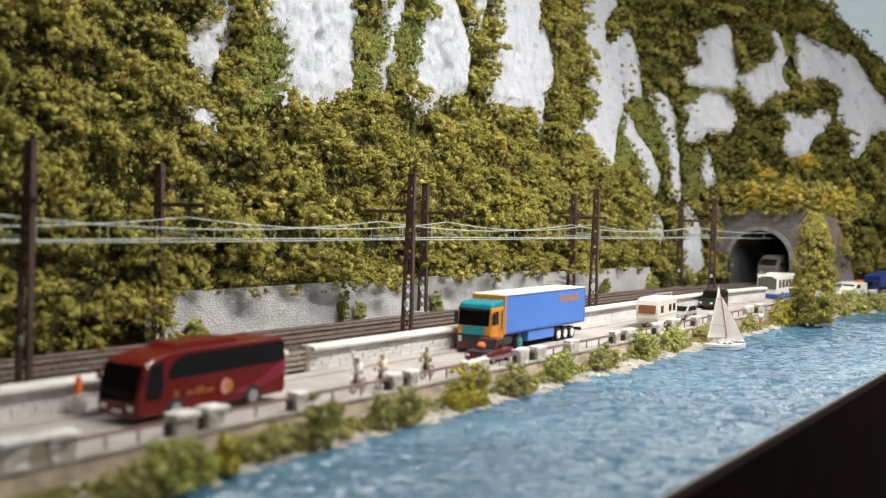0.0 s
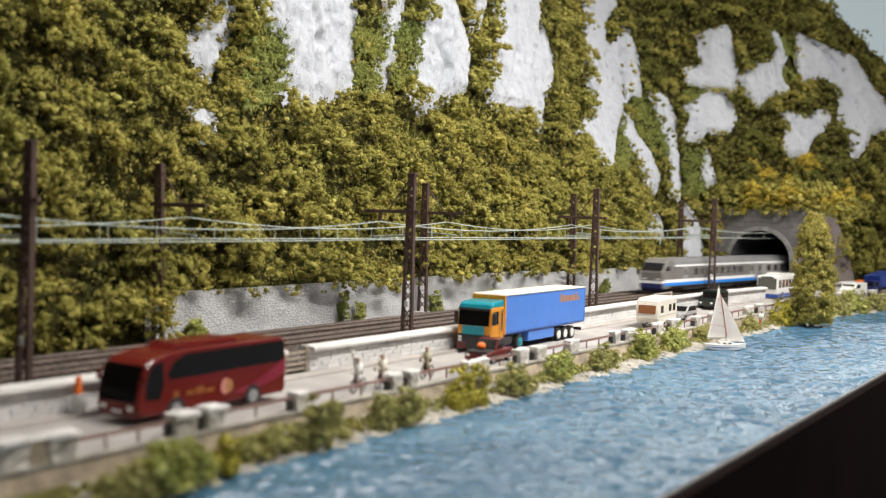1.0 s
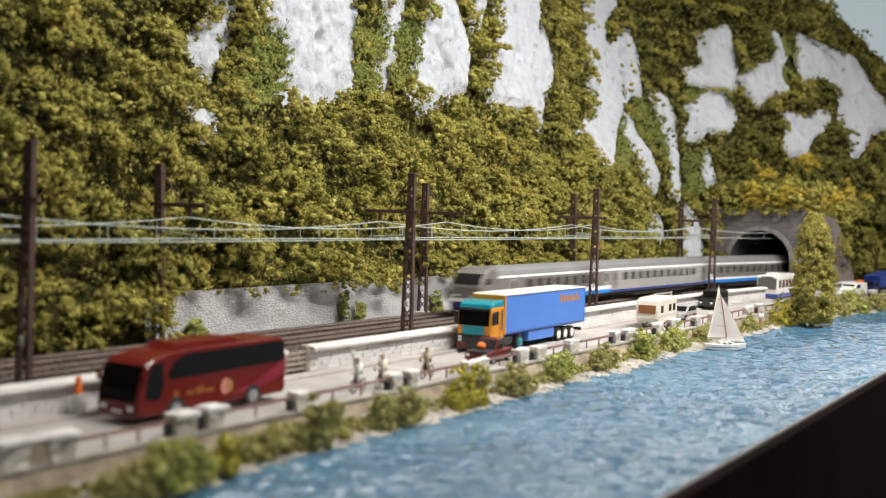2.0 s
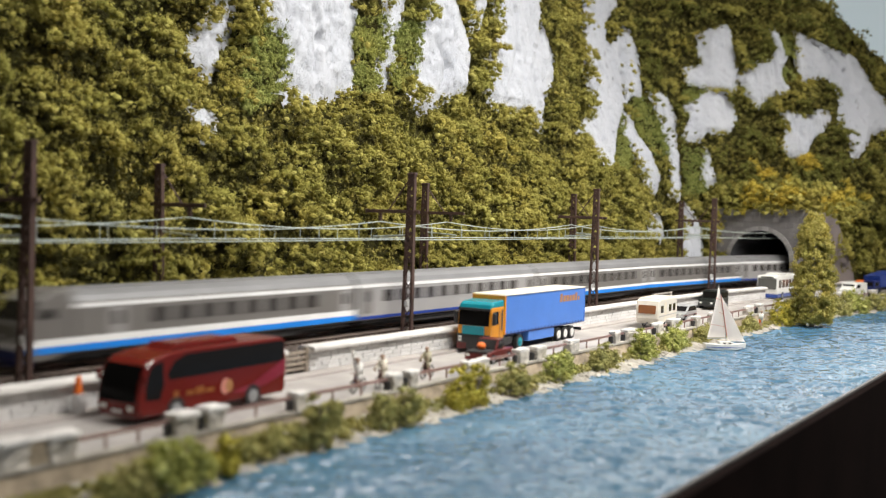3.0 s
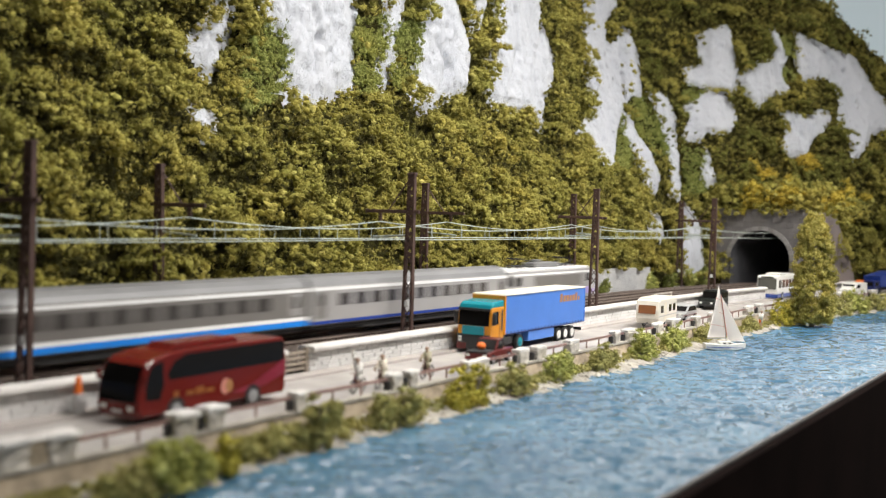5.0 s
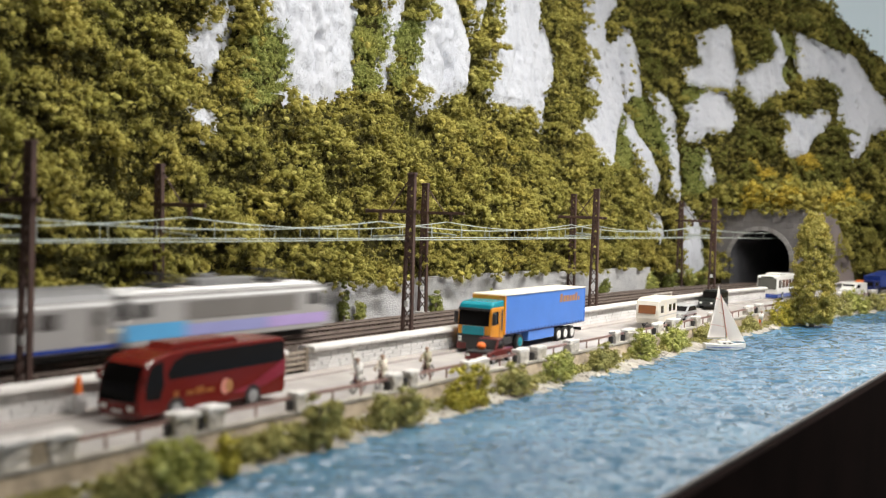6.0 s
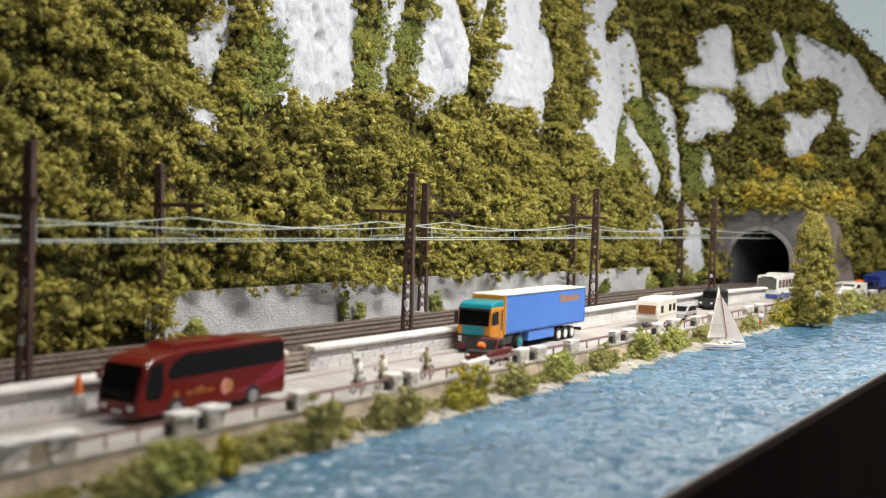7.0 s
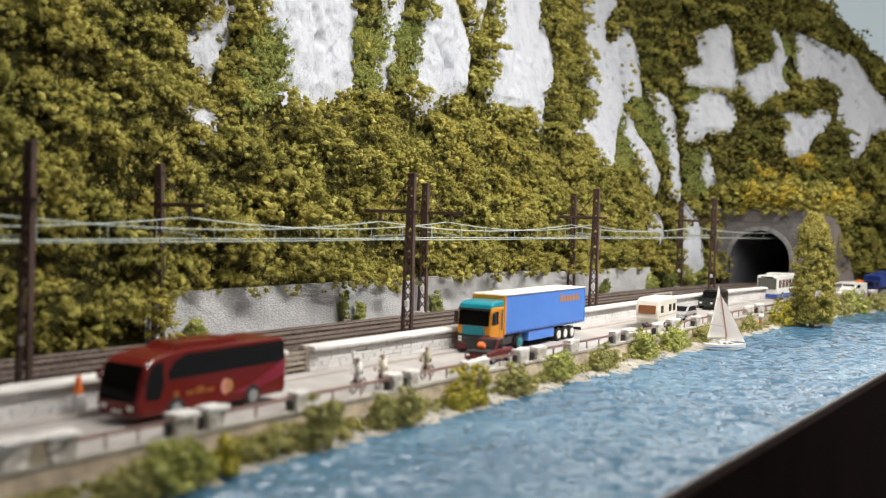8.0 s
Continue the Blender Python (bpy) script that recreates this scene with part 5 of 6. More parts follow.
def coach():
    t = thing("touring_coach", "dark red touring coach with black windows on the road", "coach", 31.9, 34.35, ROAD_Z)
    W, L = 2.5, 9.35
    bm = bmesh.new()
    profile(bm, [(0.25, 0.32), (0.0, 0.62), (0.0, 1.15), (0.12, 1.75), (0.42, 2.5), (0.8, 2.72), (1.7, 2.92), (3.0, 3.04), (8.95, 3.05), (9.28, 2.9), (9.35, 2.2), (9.35, 0.55), (9.2, 0.36)], 0, W, 0.13, 3)
    part("body", bm, M_RED, t, smooth=False)
    bm = bmesh.new()
    profile(bm, [(2.2, 2.95), (2.5, 3.24), (6.2, 3.26), (6.6, 3.0)], 0.45, W - 0.45, 0.1, 2)
    part("roof_unit", bm, M_RED, t)
    bm = bmesh.new()
    vs = [(0.0, 0.98), (0.12, 1.75), (0.40, 2.44), (0.44, 2.5)]
    lo = [bm.verts.new((x - 0.035, 0.16, z)) for x, z in vs]
    hi = [bm.verts.new((x - 0.035, W - 0.16, z)) for x, z in vs]
    for i in range(3):
        bm.faces.new((lo[i], lo[i + 1], hi[i + 1], hi[i]))
    bmesh.ops.solidify(bm, geom=bm.faces[:], thickness=-0.03)
    part("windscreen", bm, M_GLASS, t)
    for y, d in ((-0.012, 0.02), (W - 0.008, 0.02)):
        slab(t, "side_glazing", [(1.75, 1.78), (1.62, 2.05), (2.0, 2.55), (2.7, 2.82), (8.9, 2.9), (9.18, 2.8), (9.18, 2.0), (8.8, 1.9)], y, M_GLASS, d)
        slab(t, "door_window", [(0.42, 1.05), (0.42, 1.8), (0.72, 2.48), (1.35, 2.62), (1.42, 1.6), (1.2, 1.0)], y, M_GLASS, d)
        slab(t, "swoosh", [(5.6, 0.78), (7.0, 1.05), (8.6, 1.7), (9.3, 2.0), (9.3, 1.3), (7.9, 0.9), (6.6, 0.7)], y, M_REDLIGHT, 0.015, "raspberry red swoosh")
        for i, (x, w, h) in enumerate(((2.0, 0.3, 0.26), (2.75, 0.45, 0.2), (3.3, 0.55, 0.3), (3.95, 0.5, 0.18))):
            slab(t, "lettering_bar", [(x, 1.0), (x + w, 1.0), (x + w, 1.0 + h), (x, 1.0 + h)], y - 0.004, M_FADEDGOLD, 0.015, "faint gold lettering bar")
        slab(t, "emblem", [(5.2 + 0.32 * math.cos(a), 1.12 + 0.36 * math.sin(a)) for a in np.linspace(0, 6.28, 12, endpoint=False)], y - 0.004, M_PINK, 0.015, "pink half of a round emblem")
        slab(t, "emblem", [(5.42 + 0.24 * math.cos(a), 1.12 + 0.3 * math.sin(a)) for a in np.linspace(0, 6.28, 12, endpoint=False)], y - 0.007, M_GOLDPRINT, 0.015, "gold half of a round emblem")
    for x in (2.15, 7.0):
        for y, d in ((-0.02, 0.04), (W - 0.02, 0.04)):
            # black plates painted in for the dark wheel openings, which are not cut
            slab(t, "wheel_arch_shade", [(x + 0.53 * math.cos(a), max(0.3, 0.48 + 0.53 * math.sin(a))) for a in np.linspace(-0.3, math.pi + 0.3, 12)], y, M_BLACK, d)
        wheel(t, x, -0.04, 0.48, 0.32, M_STEEL)
        wheel(t, x, W + 0.04, 0.48, -0.32, M_STEEL)
    for y in (0.28, W - 0.62):
        plate(t, "headlight", 0.0, y, y + 0.34, 0.62, 0.82, M_LAMP, "clear glass headlight")
    plate(t, "bumper", 0.1, 0.1, W - 0.1, 0.3, 0.5, M_DARKRED)
    plate(t, "registration_bar", -0.02, 0.95, 1.55, 0.5, 0.62, M_WHITE, "plain white bar")
    for y in (-0.12, W + 0.12):
        bm = bmesh.new()
        box(bm, 0.15, 0.3, y - 0.1, y + 0.1, 1.75, 2.2, 0.04)
        bar(bm, (0.4, y, 2.2), (0.6, 0.1 if y < 1 else W - 0.1, 2.6), 0.03, 6)
        part("mirror", bm, M_RED, t)


coach()


def lorry():
    t = thing("articulated_lorry", "teal and orange lorry with a blue curtain-sided trailer", "lorry", 63.25, 35.42, ROAD_Z, 1.4)
    W = 2.5
    # cab
    cab = part("cab", profile(bmesh.new(), [(0.12, 0.95), (0.0, 1.3), (0.02, 1.9), (0.18, 3.0), (0.35, 3.1), (2.0, 3.1), (2.0, 0.95)], 0.0, W, 0.09, 2), M_ORANGE, t, "orange cab shell")
    part("roof_fairing", profile(bmesh.new(), [(0.12, 2.98), (0.22, 3.25), (0.6, 3.42), (2.0, 3.52), (2.0, 3.05), (0.3, 3.0)], 0.02, W - 0.02, 0.12, 3), M_TEAL, cab, "glossy teal roof fairing")
    bm = bmesh.new()
    vs = [(0.0, 1.86), (0.17, 2.98)]
    lo = [bm.verts.new((x - 0.03, 0.1, z)) for x, z in vs]
    hi = [bm.verts.new((x - 0.03, W - 0.1, z)) for x, z in vs]
    bm.faces.new((lo[0], lo[1], hi[1], hi[0]))
    bmesh.ops.solidify(bm, geom=bm.faces[:], thickness=-0.05)
    part("windscreen", bm, M_GLASS, cab)
    plate(t, "sun_visor", 0.05, 0.05, W - 0.05, 2.86, 3.02, M_BLACK)
    plate(t, "front_panel", -0.015, 0.45, W - 0.4, 1.25, 1.84, M_TEAL, "teal front panel")
    bm = bmesh.new()
    profile(bm, [(-0.06, 0.3), (-0.1, 1.05), (0.0, 1.28), (2.3, 1.2), (2.3, 0.6), (1.0, 0.5), (0.3, 0.25)], 0.02, W - 0.02, 0.04)
    part("bumper", bm, M_BLACK, t)
    plate(t, "bumper_corner", -0.1, W - 0.75, W - 0.05, 0.28, 0.7, M_DARKRED, "dark red bumper corner")
    for y in (0.12, W - 0.4):
        for z in (0.78, 0.98):
            plate(t, "headlight", -0.1, y, y + 0.24, z, z + 0.15, M_LAMP, "clear headlight")
    slab(cab, "side_window", [(0.3, 1.95), (0.42, 2.8), (1.15, 2.8), (1.15, 1.95)], -0.012, M_GLASS)
    slab(cab, "door_line", [(1.3, 1.0), (1.36, 1.0), (1.36, 2.8), (1.3, 2.8)], -0.01, M_BLACK, 0.015)
    slab(cab, "vent_grille", [(1.55, 1.5), (1.75, 1.5), (1.75, 2.9), (1.55, 2.9)], -0.012, M_BLACK, 0.015)
    for y in (-0.2, W + 0.2):
        bm = bmesh.new()
        box(bm, 0.1, 0.28, y - 0.14, y + 0.14, 1.95, 2.75, 0.04)
        part("mirror", bm, M_BLACK, cab)
    # chassis
    bm = bmesh.new()
    box(bm, 1.8, 5.2, 0.7, W - 0.7, 0.7, 1.05)
    box(bm, 5.2, 15.4, 0.75, W - 0.75, 0.95, 1.2)
    part("chassis", bm, M_BLACK, t)
    bm = bmesh.new()
    box(bm, 2.2, 3.4, 0.08, 0.7, 0.45, 1.0, 0.06)
    box(bm, 2.2, 3.4, W - 0.7, W - 0.08, 0.45, 1.0, 0.06)
    part("fuel_tank", bm, M_DARK, t)
    for x in (1.2, 4.5):
        wheel(t, x, 0.02, 0.5, 0.35, M_TEAL)
        wheel(t, x, W - 0.02, 0.5, -0.35, M_TEAL)
    # trailer
    x0, x1 = 2.05, 15.65
    tr = part("trailer", box(bmesh.new(), x0 + 0.06, x1, 0.03, W - 0.03, 1.2, 3.80, 0.02), M_CURTAIN, t, "blue curtain-sided trailer body")
    part("trailer_roof", box(bmesh.new(), x0, x1 + 0.02, -0.03, W + 0.03, 3.78, 3.88, 0.03), M_CREAM, tr, "cream trailer roof")
    part("headboard", box(bmesh.new(), x0 - 0.03, x0 + 0.2, -0.01, W + 0.01, 1.15, 3.80, 0.02), M_ORANGE, tr, "orange trailer headboard")
    part("rear_frame", box(bmesh.new(), x1 - 0.12, x1 + 0.04, -0.005, W + 0.005, 1.15, 3.80, 0.02), M_CURTAIN, tr)
    for k in range(24):
        x = x0 + 0.45 + k * 0.545
        slab(tr, "strap", [(x, 1.12), (x + 0.09, 1.12), (x + 0.09, 1.34), (x, 1.34)], 0.005, M_NAVY, 0.02)
    part("side_rail", box(bmesh.new(), x0 + 0.2, x1 - 0.1, 0.0, W, 1.14, 1.2, 0.01), M_NAVY, tr)
    part("pallet_box", box(bmesh.new(), 5.9, 10.2, 0.06, 0.6, 0.42, 1.15, 0.03), M_CURTAIN, tr, "blue box under the trailer")
    part("pallet_box", box(bmesh.new(), 5.9, 10.2, W - 0.6, W - 0.06, 0.42, 1.15, 0.03), M_CURTAIN, tr, "blue box under the trailer")
    for i, (x, w, h) in enumerate(((11.0, 0.45, 0.6), (11.6, 0.45, 0.46), (12.15, 0.45, 0.46), (12.7, 0.4, 0.42), (13.2, 0.5, 0.46), (13.8, 0.35, 0.6), (14.3, 0.3, 0.3))):
        slab(tr, "lettering_bar", [(x, 2.9), (x + w, 2.9), (x + w * 1.05, 2.9 + h), (x + 0.05, 2.9 + h)], 0.016, M_GOLDPRINT, 0.02, "orange lettering bar")
    for x in (11.0, 12.2, 13.4):
        wheel(t, x, 0.04, 0.5, 0.38, M_GLOSSWHITE)
        wheel(t, x, W - 0.04, 0.5, -0.38, M_GLOSSWHITE)
    part("underrun_bar", box(bmesh.new(), 15.2, 15.35, 0.1, W - 0.1, 0.5, 0.72, 0.03), M_BLACK, t)


lorry()


def roadster():
    t = thing("open_car", "small dark red open-backed car with an orange load", "car", 58.6, 32.9, ROAD_Z, 4)
    W = 1.65
    part("body", profile(bmesh.new(), [(0.0, 0.3), (0.05, 0.72), (1.1, 0.82), (1.45, 0.85), (3.7, 0.82), (3.85, 0.6), (3.8, 0.3)], 0, W, 0.1, 2), M_DARKRED, t)
    part("cab", profile(bmesh.new(), [(1.25, 0.8), (1.65, 1.45), (2.35, 1.5), (2.45, 0.8)], 0.1, W - 0.1, 0.08, 2), M_DARKRED, t)
    slab(t, "side_window", [(1.5, 0.92), (1.75, 1.38), (2.25, 1.4), (2.3, 0.92)], 0.085, M_GLASS)
    pane(t, "windscreen", (1.27, 0.86), (1.6, 1.42), 0.2, W - 0.2, M_GLASS)
    part("bonnet_strip", box(bmesh.new(), 0.0, 1.15, 0.1, W - 0.1, 0.72, 0.86, 0.04), M_BLACK, t)
    for x in (0.75, 3.05):
        wheel(t, x, -0.02, 0.31, 0.22, M_STEEL)
        wheel(t, x, W + 0.02, 0.31, -0.22, M_STEEL)
    for y in (0.12, W - 0.36):
        plate(t, "headlight", 0.02, y, y + 0.24, 0.5, 0.66, M_LAMP, "clear round headlight")
    o = thing("luggage", "bright orange bundle lying on the car bonnet", "luggage", 59.2, 33.7, ROAD_Z + 0.82)
    bm = bmesh.new()
    bmesh.ops.create_icosphere(bm, subdivisions=2, radius=0.32, matrix=Matrix.Diagonal((1.1, 0.8, 0.8, 1)))
    for v in bm.verts:
        v.co += Vector((0.1, 0.1, 0.28)) + v.co * 0.25 * noise.noise(v.co * 3)
    part("bundle", bm, M_VIVID, o)


roadster()


M_CARAVAN = paint("ivory_plastic", (0.70, 0.66, 0.58))


def caravan():
    t = thing("caravan", "white touring caravan with amber curtains in its window", "caravan", 88.3, 33.3, ROAD_Z, 5)
    W, L = 2.0, 4.4
    part("body", profile(bmesh.new(), [(0.25, 0.45), (0.0, 0.9), (0.02, 1.6), (0.25, 2.35), (0.6, 2.5), (5.3, 2.5), (5.8, 2.3), (5.95, 1.5), (5.8, 0.6), (5.5, 0.45)], 0, W, 0.12, 2), M_CARAVAN, t)
    part("roof_panel", box(bmesh.new(), 0.6, 5.3, 0.1, W - 0.1, 2.48, 2.58, 0.05), M_CREAM, t)
    pane(t, "front_window", (-0.02, 1.3), (0.08, 2.0), 0.26, W - 0.26, M_AMBER, "front window with amber curtains")
    for x, w in ((0.7, 0.8), (3.2, 0.8), (4.5, 0.8)):
        slab(t, "side_window", [(x, 1.35), (x + w, 1.35), (x + w, 1.95), (x, 1.95)], -0.012, M_GLASS)
    slab(t, "door", [(1.8, 0.55), (2.45, 0.55), (2.45, 2.2), (1.8, 2.2)], -0.01, M_CREAM)
    slab(t, "trim_line", [(0.1, 1.02), (5.8, 1.02), (5.8, 1.1), (0.1, 1.1)], -0.012, M_SILVER)
    wheel(t, 2.3, 0.0, 0.32, 0.2, M_STEEL)
    wheel(t, 2.3, W, 0.32, -0.2, M_STEEL)
    bm = bmesh.new()
    bar(bm, (0.3, W / 2, 0.5), (-1.0, W / 2, 0.45), 0.06)
    bar(bm, (-0.9, W / 2, 0.5), (-0.9, W / 2, 0.02), 0.05)
    part("drawbar", bm, M_DARK, t)


caravan()


def estate_car(x, y, rz, body, roof_h, name, label, cat, tall=False):
    t = thing(name, label, cat, x, y, ROAD_Z, rz)
    W, L = 1.75, 4.2
    if tall:
        pts = [(0.0, 0.45), (0.0, 1.1), (1.1, 1.2), (1.25, 1.95), (4.0, 1.95), (4.1, 0.45)]
        glass = [(1.3, 1.25), (1.38, 1.8), (3.85, 1.8), (3.85, 1.25)]
        bev = 0.05
    else:
        pts = [(0.0, 0.35), (0.05, 0.8), (1.1, 0.92), (1.75, 1.45), (3.6, 1.48), (4.1, 0.95), (4.15, 0.4)]
        glass = [(1.35, 0.98), (1.8, 1.38), (3.5, 1.4), (3.8, 0.98)]
        bev = 0.1
    part("body", profile(bmesh.new(), pts, 0, W, bev, 2), body, t)
    slab(t, "side_glazing", glass, -0.012, M_GLASS)
    slab(t, "side_glazing", glass, W - 0.008, M_GLASS)
    a, b_ = ((1.12, 1.25), (1.24, 1.85)) if tall else ((1.15, 0.98), (1.68, 1.38))
    pane(t, "windscreen", a, b_, 0.15, W - 0.15, M_GLASS)
    part("bumper", box(bmesh.new(), -0.1, 0.12, 0.05, W - 0.05, 0.4, 0.6, 0.03), M_BLACK if tall else M_SILVER, t)
    for yy in (0.15, W - 0.4):
        plate(t, "headlight", -0.02, yy, yy + 0.25, 0.66, 0.84, M_LAMP, "clear headlight")
    r = 0.42 if tall else 0.31
    for xx in (0.8, 3.3):
        # arch not cut out: a black plate stands for the shade inside it
        slab(t, "wheel_arch_shade", [(xx + (r + 0.1) * math.cos(q), max(0.36, r + (r + 0.1) * math.sin(q))) for q in np.linspace(0, math.pi, 9)], -0.008, M_BLACK, 0.02)
        wheel(t, xx, -0.03, r, 0.2, M_STEEL)
        wheel(t, xx, W + 0.03, r, -0.2, M_STEEL)
    if tall:
        part("spare_wheel", bar(bmesh.new(), (4.1, W / 2, 1.1), (4.3, W / 2, 1.1), 0.4, 16), M_TYRE, t)
        part("roof_rack", box(bmesh.new(), 1.5, 3.8, 0.15, W - 0.15, 1.95, 2.05, 0.03), M_BLACK, t)
    else:
        slab(t, "side_moulding", [(0.2, 0.58), (4.0, 0.58), (4.0, 0.66), (0.2, 0.66)], -0.015, M_DARKRED)
    return t


estate_car(96.0, 33.9, 1, M_SILVER, 1.5, "estate_car", "silver grey estate car behind the caravan", "car")
estate_car(112.2, 36.3, -3, M_DKGREEN, 1.9, "off_road_car", "boxy dark green off-road car", "car", True)


def sign_rack():
    """Pale timber lattice hoarding on the pavement."""
    t = thing("lattice_fence", "pale weathered lattice fence panel on the pavement", "fence panel", 99.0, 37.95, PAVE_Z)
    for x in (0, 2.4, 4.8):
        part("fence_post", box(bmesh.new(), x - 0.08, x + 0.08, -0.08, 0.08, 0, 2.1, 0.02), M_WOODPALE, t)
    for z in (0.95, 1.3, 1.65, 2.0):
        part("fence_rail", box(bmesh.new(), -0.1, 4.9, -0.12, -0.06, z, z + 0.1, 0.01), M_WOODPALE, t)
    for k in range(6):
        part("brace", flat_bar(bmesh.new(), (k * 0.8, 0.04, 0.95), (k * 0.8 + 0.8, 0.04, 2.05), 0.08, 0.03), M_WOODPALE, t)


M_WOODPALE = surface("pale_timber", (0.46, 0.42, 0.38), 0.2, 1.0, 9, 0.8, 0, 0.2, 0.02)
sign_rack()


def city_bus():
    t = thing("city_bus", "white city bus with a blue skirt on the road", "bus", 133.4, 35.5, ROAD_Z, -1)
    W, L = 2.5, 11.0
    part("body", profile(bmesh.new(), [(0.1, 0.75), (0.0, 1.3), (0.1, 2.75), (0.35, 2.95), (L - 0.2, 2.95), (L, 2.7), (L, 0.75)], 0, W, 0.1, 2), M_GLOSSWHITE, t)
    part("skirt", profile(bmesh.new(), [(0.12, 0.3), (0.08, 0.76), (L, 0.76), (L, 0.3)], 0.01, W - 0.01, 0.04), M_BLUEPAINT, t, "blue skirt panels")
    part("roof_unit", box(bmesh.new(), 2.2, 5.0, 0.4, W - 0.4, 2.9, 3.2, 0.08), M_GLOSSWHITE, t)
    pane(t, "windscreen", (0.0, 1.32), (0.08, 2.62), 0.15, W - 0.15, M_GLASSGREY)
    plate(t, "destination_sign", 0.06, 0.5, W - 0.5, 2.66, 2.84, M_BLACK)
    for k in range(7):
        x = 0.5 + k * 1.45
        slab(t, "side_window", [(x, 1.5), (x + 1.2, 1.5), (x + 1.2, 2.45), (x, 2.45)], -0.012, M_GLASSGREY)
    for x in (2.2, 8.0):
        wheel(t, x, -0.02, 0.48, 0.3, M_STEEL)
        wheel(t, x, W + 0.02, 0.48, -0.3, M_STEEL)
    for y in (0.2, W - 0.5):
        plate(t, "headlight", 0.05, y, y + 0.3, 0.82, 1.0, M_LAMP, "clear headlight")


M_GLASSGREY = paint("grey_glazing", (0.10, 0.10, 0.09), 0.12)
city_bus()


def far_vehicles():
    t = thing("van", "white panel van parked beyond the tree", "van", 147.0, 29.6, ROAD_Z, -12)
    part("body", profile(bmesh.new(), [(0, 0.4), (0.05, 1.0), (0.7, 1.25), (1.2, 1.85), (4.4, 1.9), (4.5, 0.4)], 0, 1.9, 0.1, 2), M_GLOSSWHITE, t)
    slab(t, "side_window", [(1.0, 1.25), (1.35, 1.7), (2.2, 1.7), (2.2, 1.25)], -0.012, M_GLASS)
    plate(t, "windscreen", 0.9, 0.2, 1.7, 1.3, 1.7, M_GLASS)
    for x in (0.8, 3.6):
        wheel(t, x, -0.02, 0.34, 0.2, M_STEEL)
        wheel(t, x, 1.92, 0.34, -0.2, M_STEEL)
    t = thing("tipper_lorry", "dark tipper lorry with a blue skip body", "lorry", 157.0, 28.9, ROAD_Z, -14)
    part("cab", profile(bmesh.new(), [(0, 0.6), (0.05, 1.75), (0.2, 1.9), (1.8, 1.9), (1.8, 0.6)], 0, 2.3, 0.1, 2), M_NAVY, t)
    slab(t, "side_window", [(0.3, 1.2), (0.4, 1.7), (1.3, 1.7), (1.3, 1.2)], -0.012, M_GLASS)
    plate(t, "windscreen", 0.02, 0.2, 2.1, 1.15, 1.75, M_GLASS)
    part("chassis", box(bmesh.new(), 0.4, 7.2, 0.4, 1.9, 0.55, 0.95, 0.03), M_BLACK, t)
    part("skip_body", profile(bmesh.new(), [(2.0, 0.95), (1.7, 2.5), (6.6, 3.1), (6.9, 1.3), (6.6, 0.95)], -0.05, 2.35, 0.12, 2), M_NAVYBRIGHT, t, "blue skip body")
    for x in (1.0, 5.0, 6.2):
        wheel(t, x, 0.0, 0.5, 0.3, M_STEEL)
        wheel(t, x, 2.3, 0.5, -0.3, M_STEEL)
    t = thing("loading_ramp", "orange sloping machine beside the road", "machine", 151.2, 30.4, ROAD_Z, -12)
    part("conveyor", flat_bar(bmesh.new(), (0, 0.5, 0.8), (3.4, 0.5, 1.9), 0.9, 0.35), M_VIVID, t)
    part("base", box(bmesh.new(), 0.4, 2.8, 0.1, 0.9, 0.0, 0.75, 0.05), M_DARK, t)


M_NAVYBRIGHT = paint("royal_blue_paint", (0.02, 0.05, 0.26), 0.3)
far_vehicles()


# ---- model figures and bicycles ----
def figure(x, y, z, rz, top, legs, pose_, label):
    """A small painted doll, one plain mesh."""
    bm = bmesh.new()
    n0 = 0

    def paintjob(slot):
        nonlocal n0
        bm.faces.ensure_lookup_table()
        for f in bm.faces[n0:]:
            f.material_index = slot
        n0 = len(bm.faces)

    hip = 0.95
    for s in (-0.1, 0.1):
        if pose_ != "stand":
            bar(bm, (-0.25, s, 0.65), (-0.1, s, 0.25), 0.065, 7)
        else:
            bar(bm, (0, s, 0), (0, s, 0.6), 0.075, 7)
    paintjob(2)
    for s in (-0.1, 0.1):
        if pose_ != "stand":
            bar(bm, (0.1, s, hip), (-0.25, s, 0.65), 0.09, 7)
        else:
            bar(bm, (0, s, 0.55), (0, s, hip), 0.11, 7)
    paintjob(1)
    bar(bm, (0.1 if pose_ != "stand" else 0, 0, hip - 0.05), (-0.08, 0, 1.45), 0.21, 9, 0.25)
    for s in (-0.2, 0.2):
        bar(bm, (-0.05, s, 1.4), (-0.05 if pose_ == "stand" else -0.2 if pose_ == "wave" and s > 0 else -0.5, s * 1.1, 2.15 if pose_ == "wave" and s > 0 else 1.0), 0.075, 6)
    paintjob(0)
    bmesh.ops.create_icosphere(bm, subdivisions=2, radius=0.13, matrix=Matrix.Translation((-0.1, 0, 1.65)))
    bmesh.ops.create_cone(bm, cap_ends=True, segments=8, radius1=0.07, radius2=0.06, depth=0.15, matrix=Matrix.Translation((-0.09, 0, 1.5)))
    paintjob(2)
    ob = part("figurine", bm, [top, legs, M_DOLL], None, "", True)
    ob.matrix_world = pose(x * K, y * K, z * K, 0, 0, rz)
    return tagged(ob, label, "figurine", "painted figurines")


M_DOLL = surface("doll_paint", (0.36, 0.22, 0.15), 0.1, 2, 9, 0.6, 0, 0.05, 0.01)


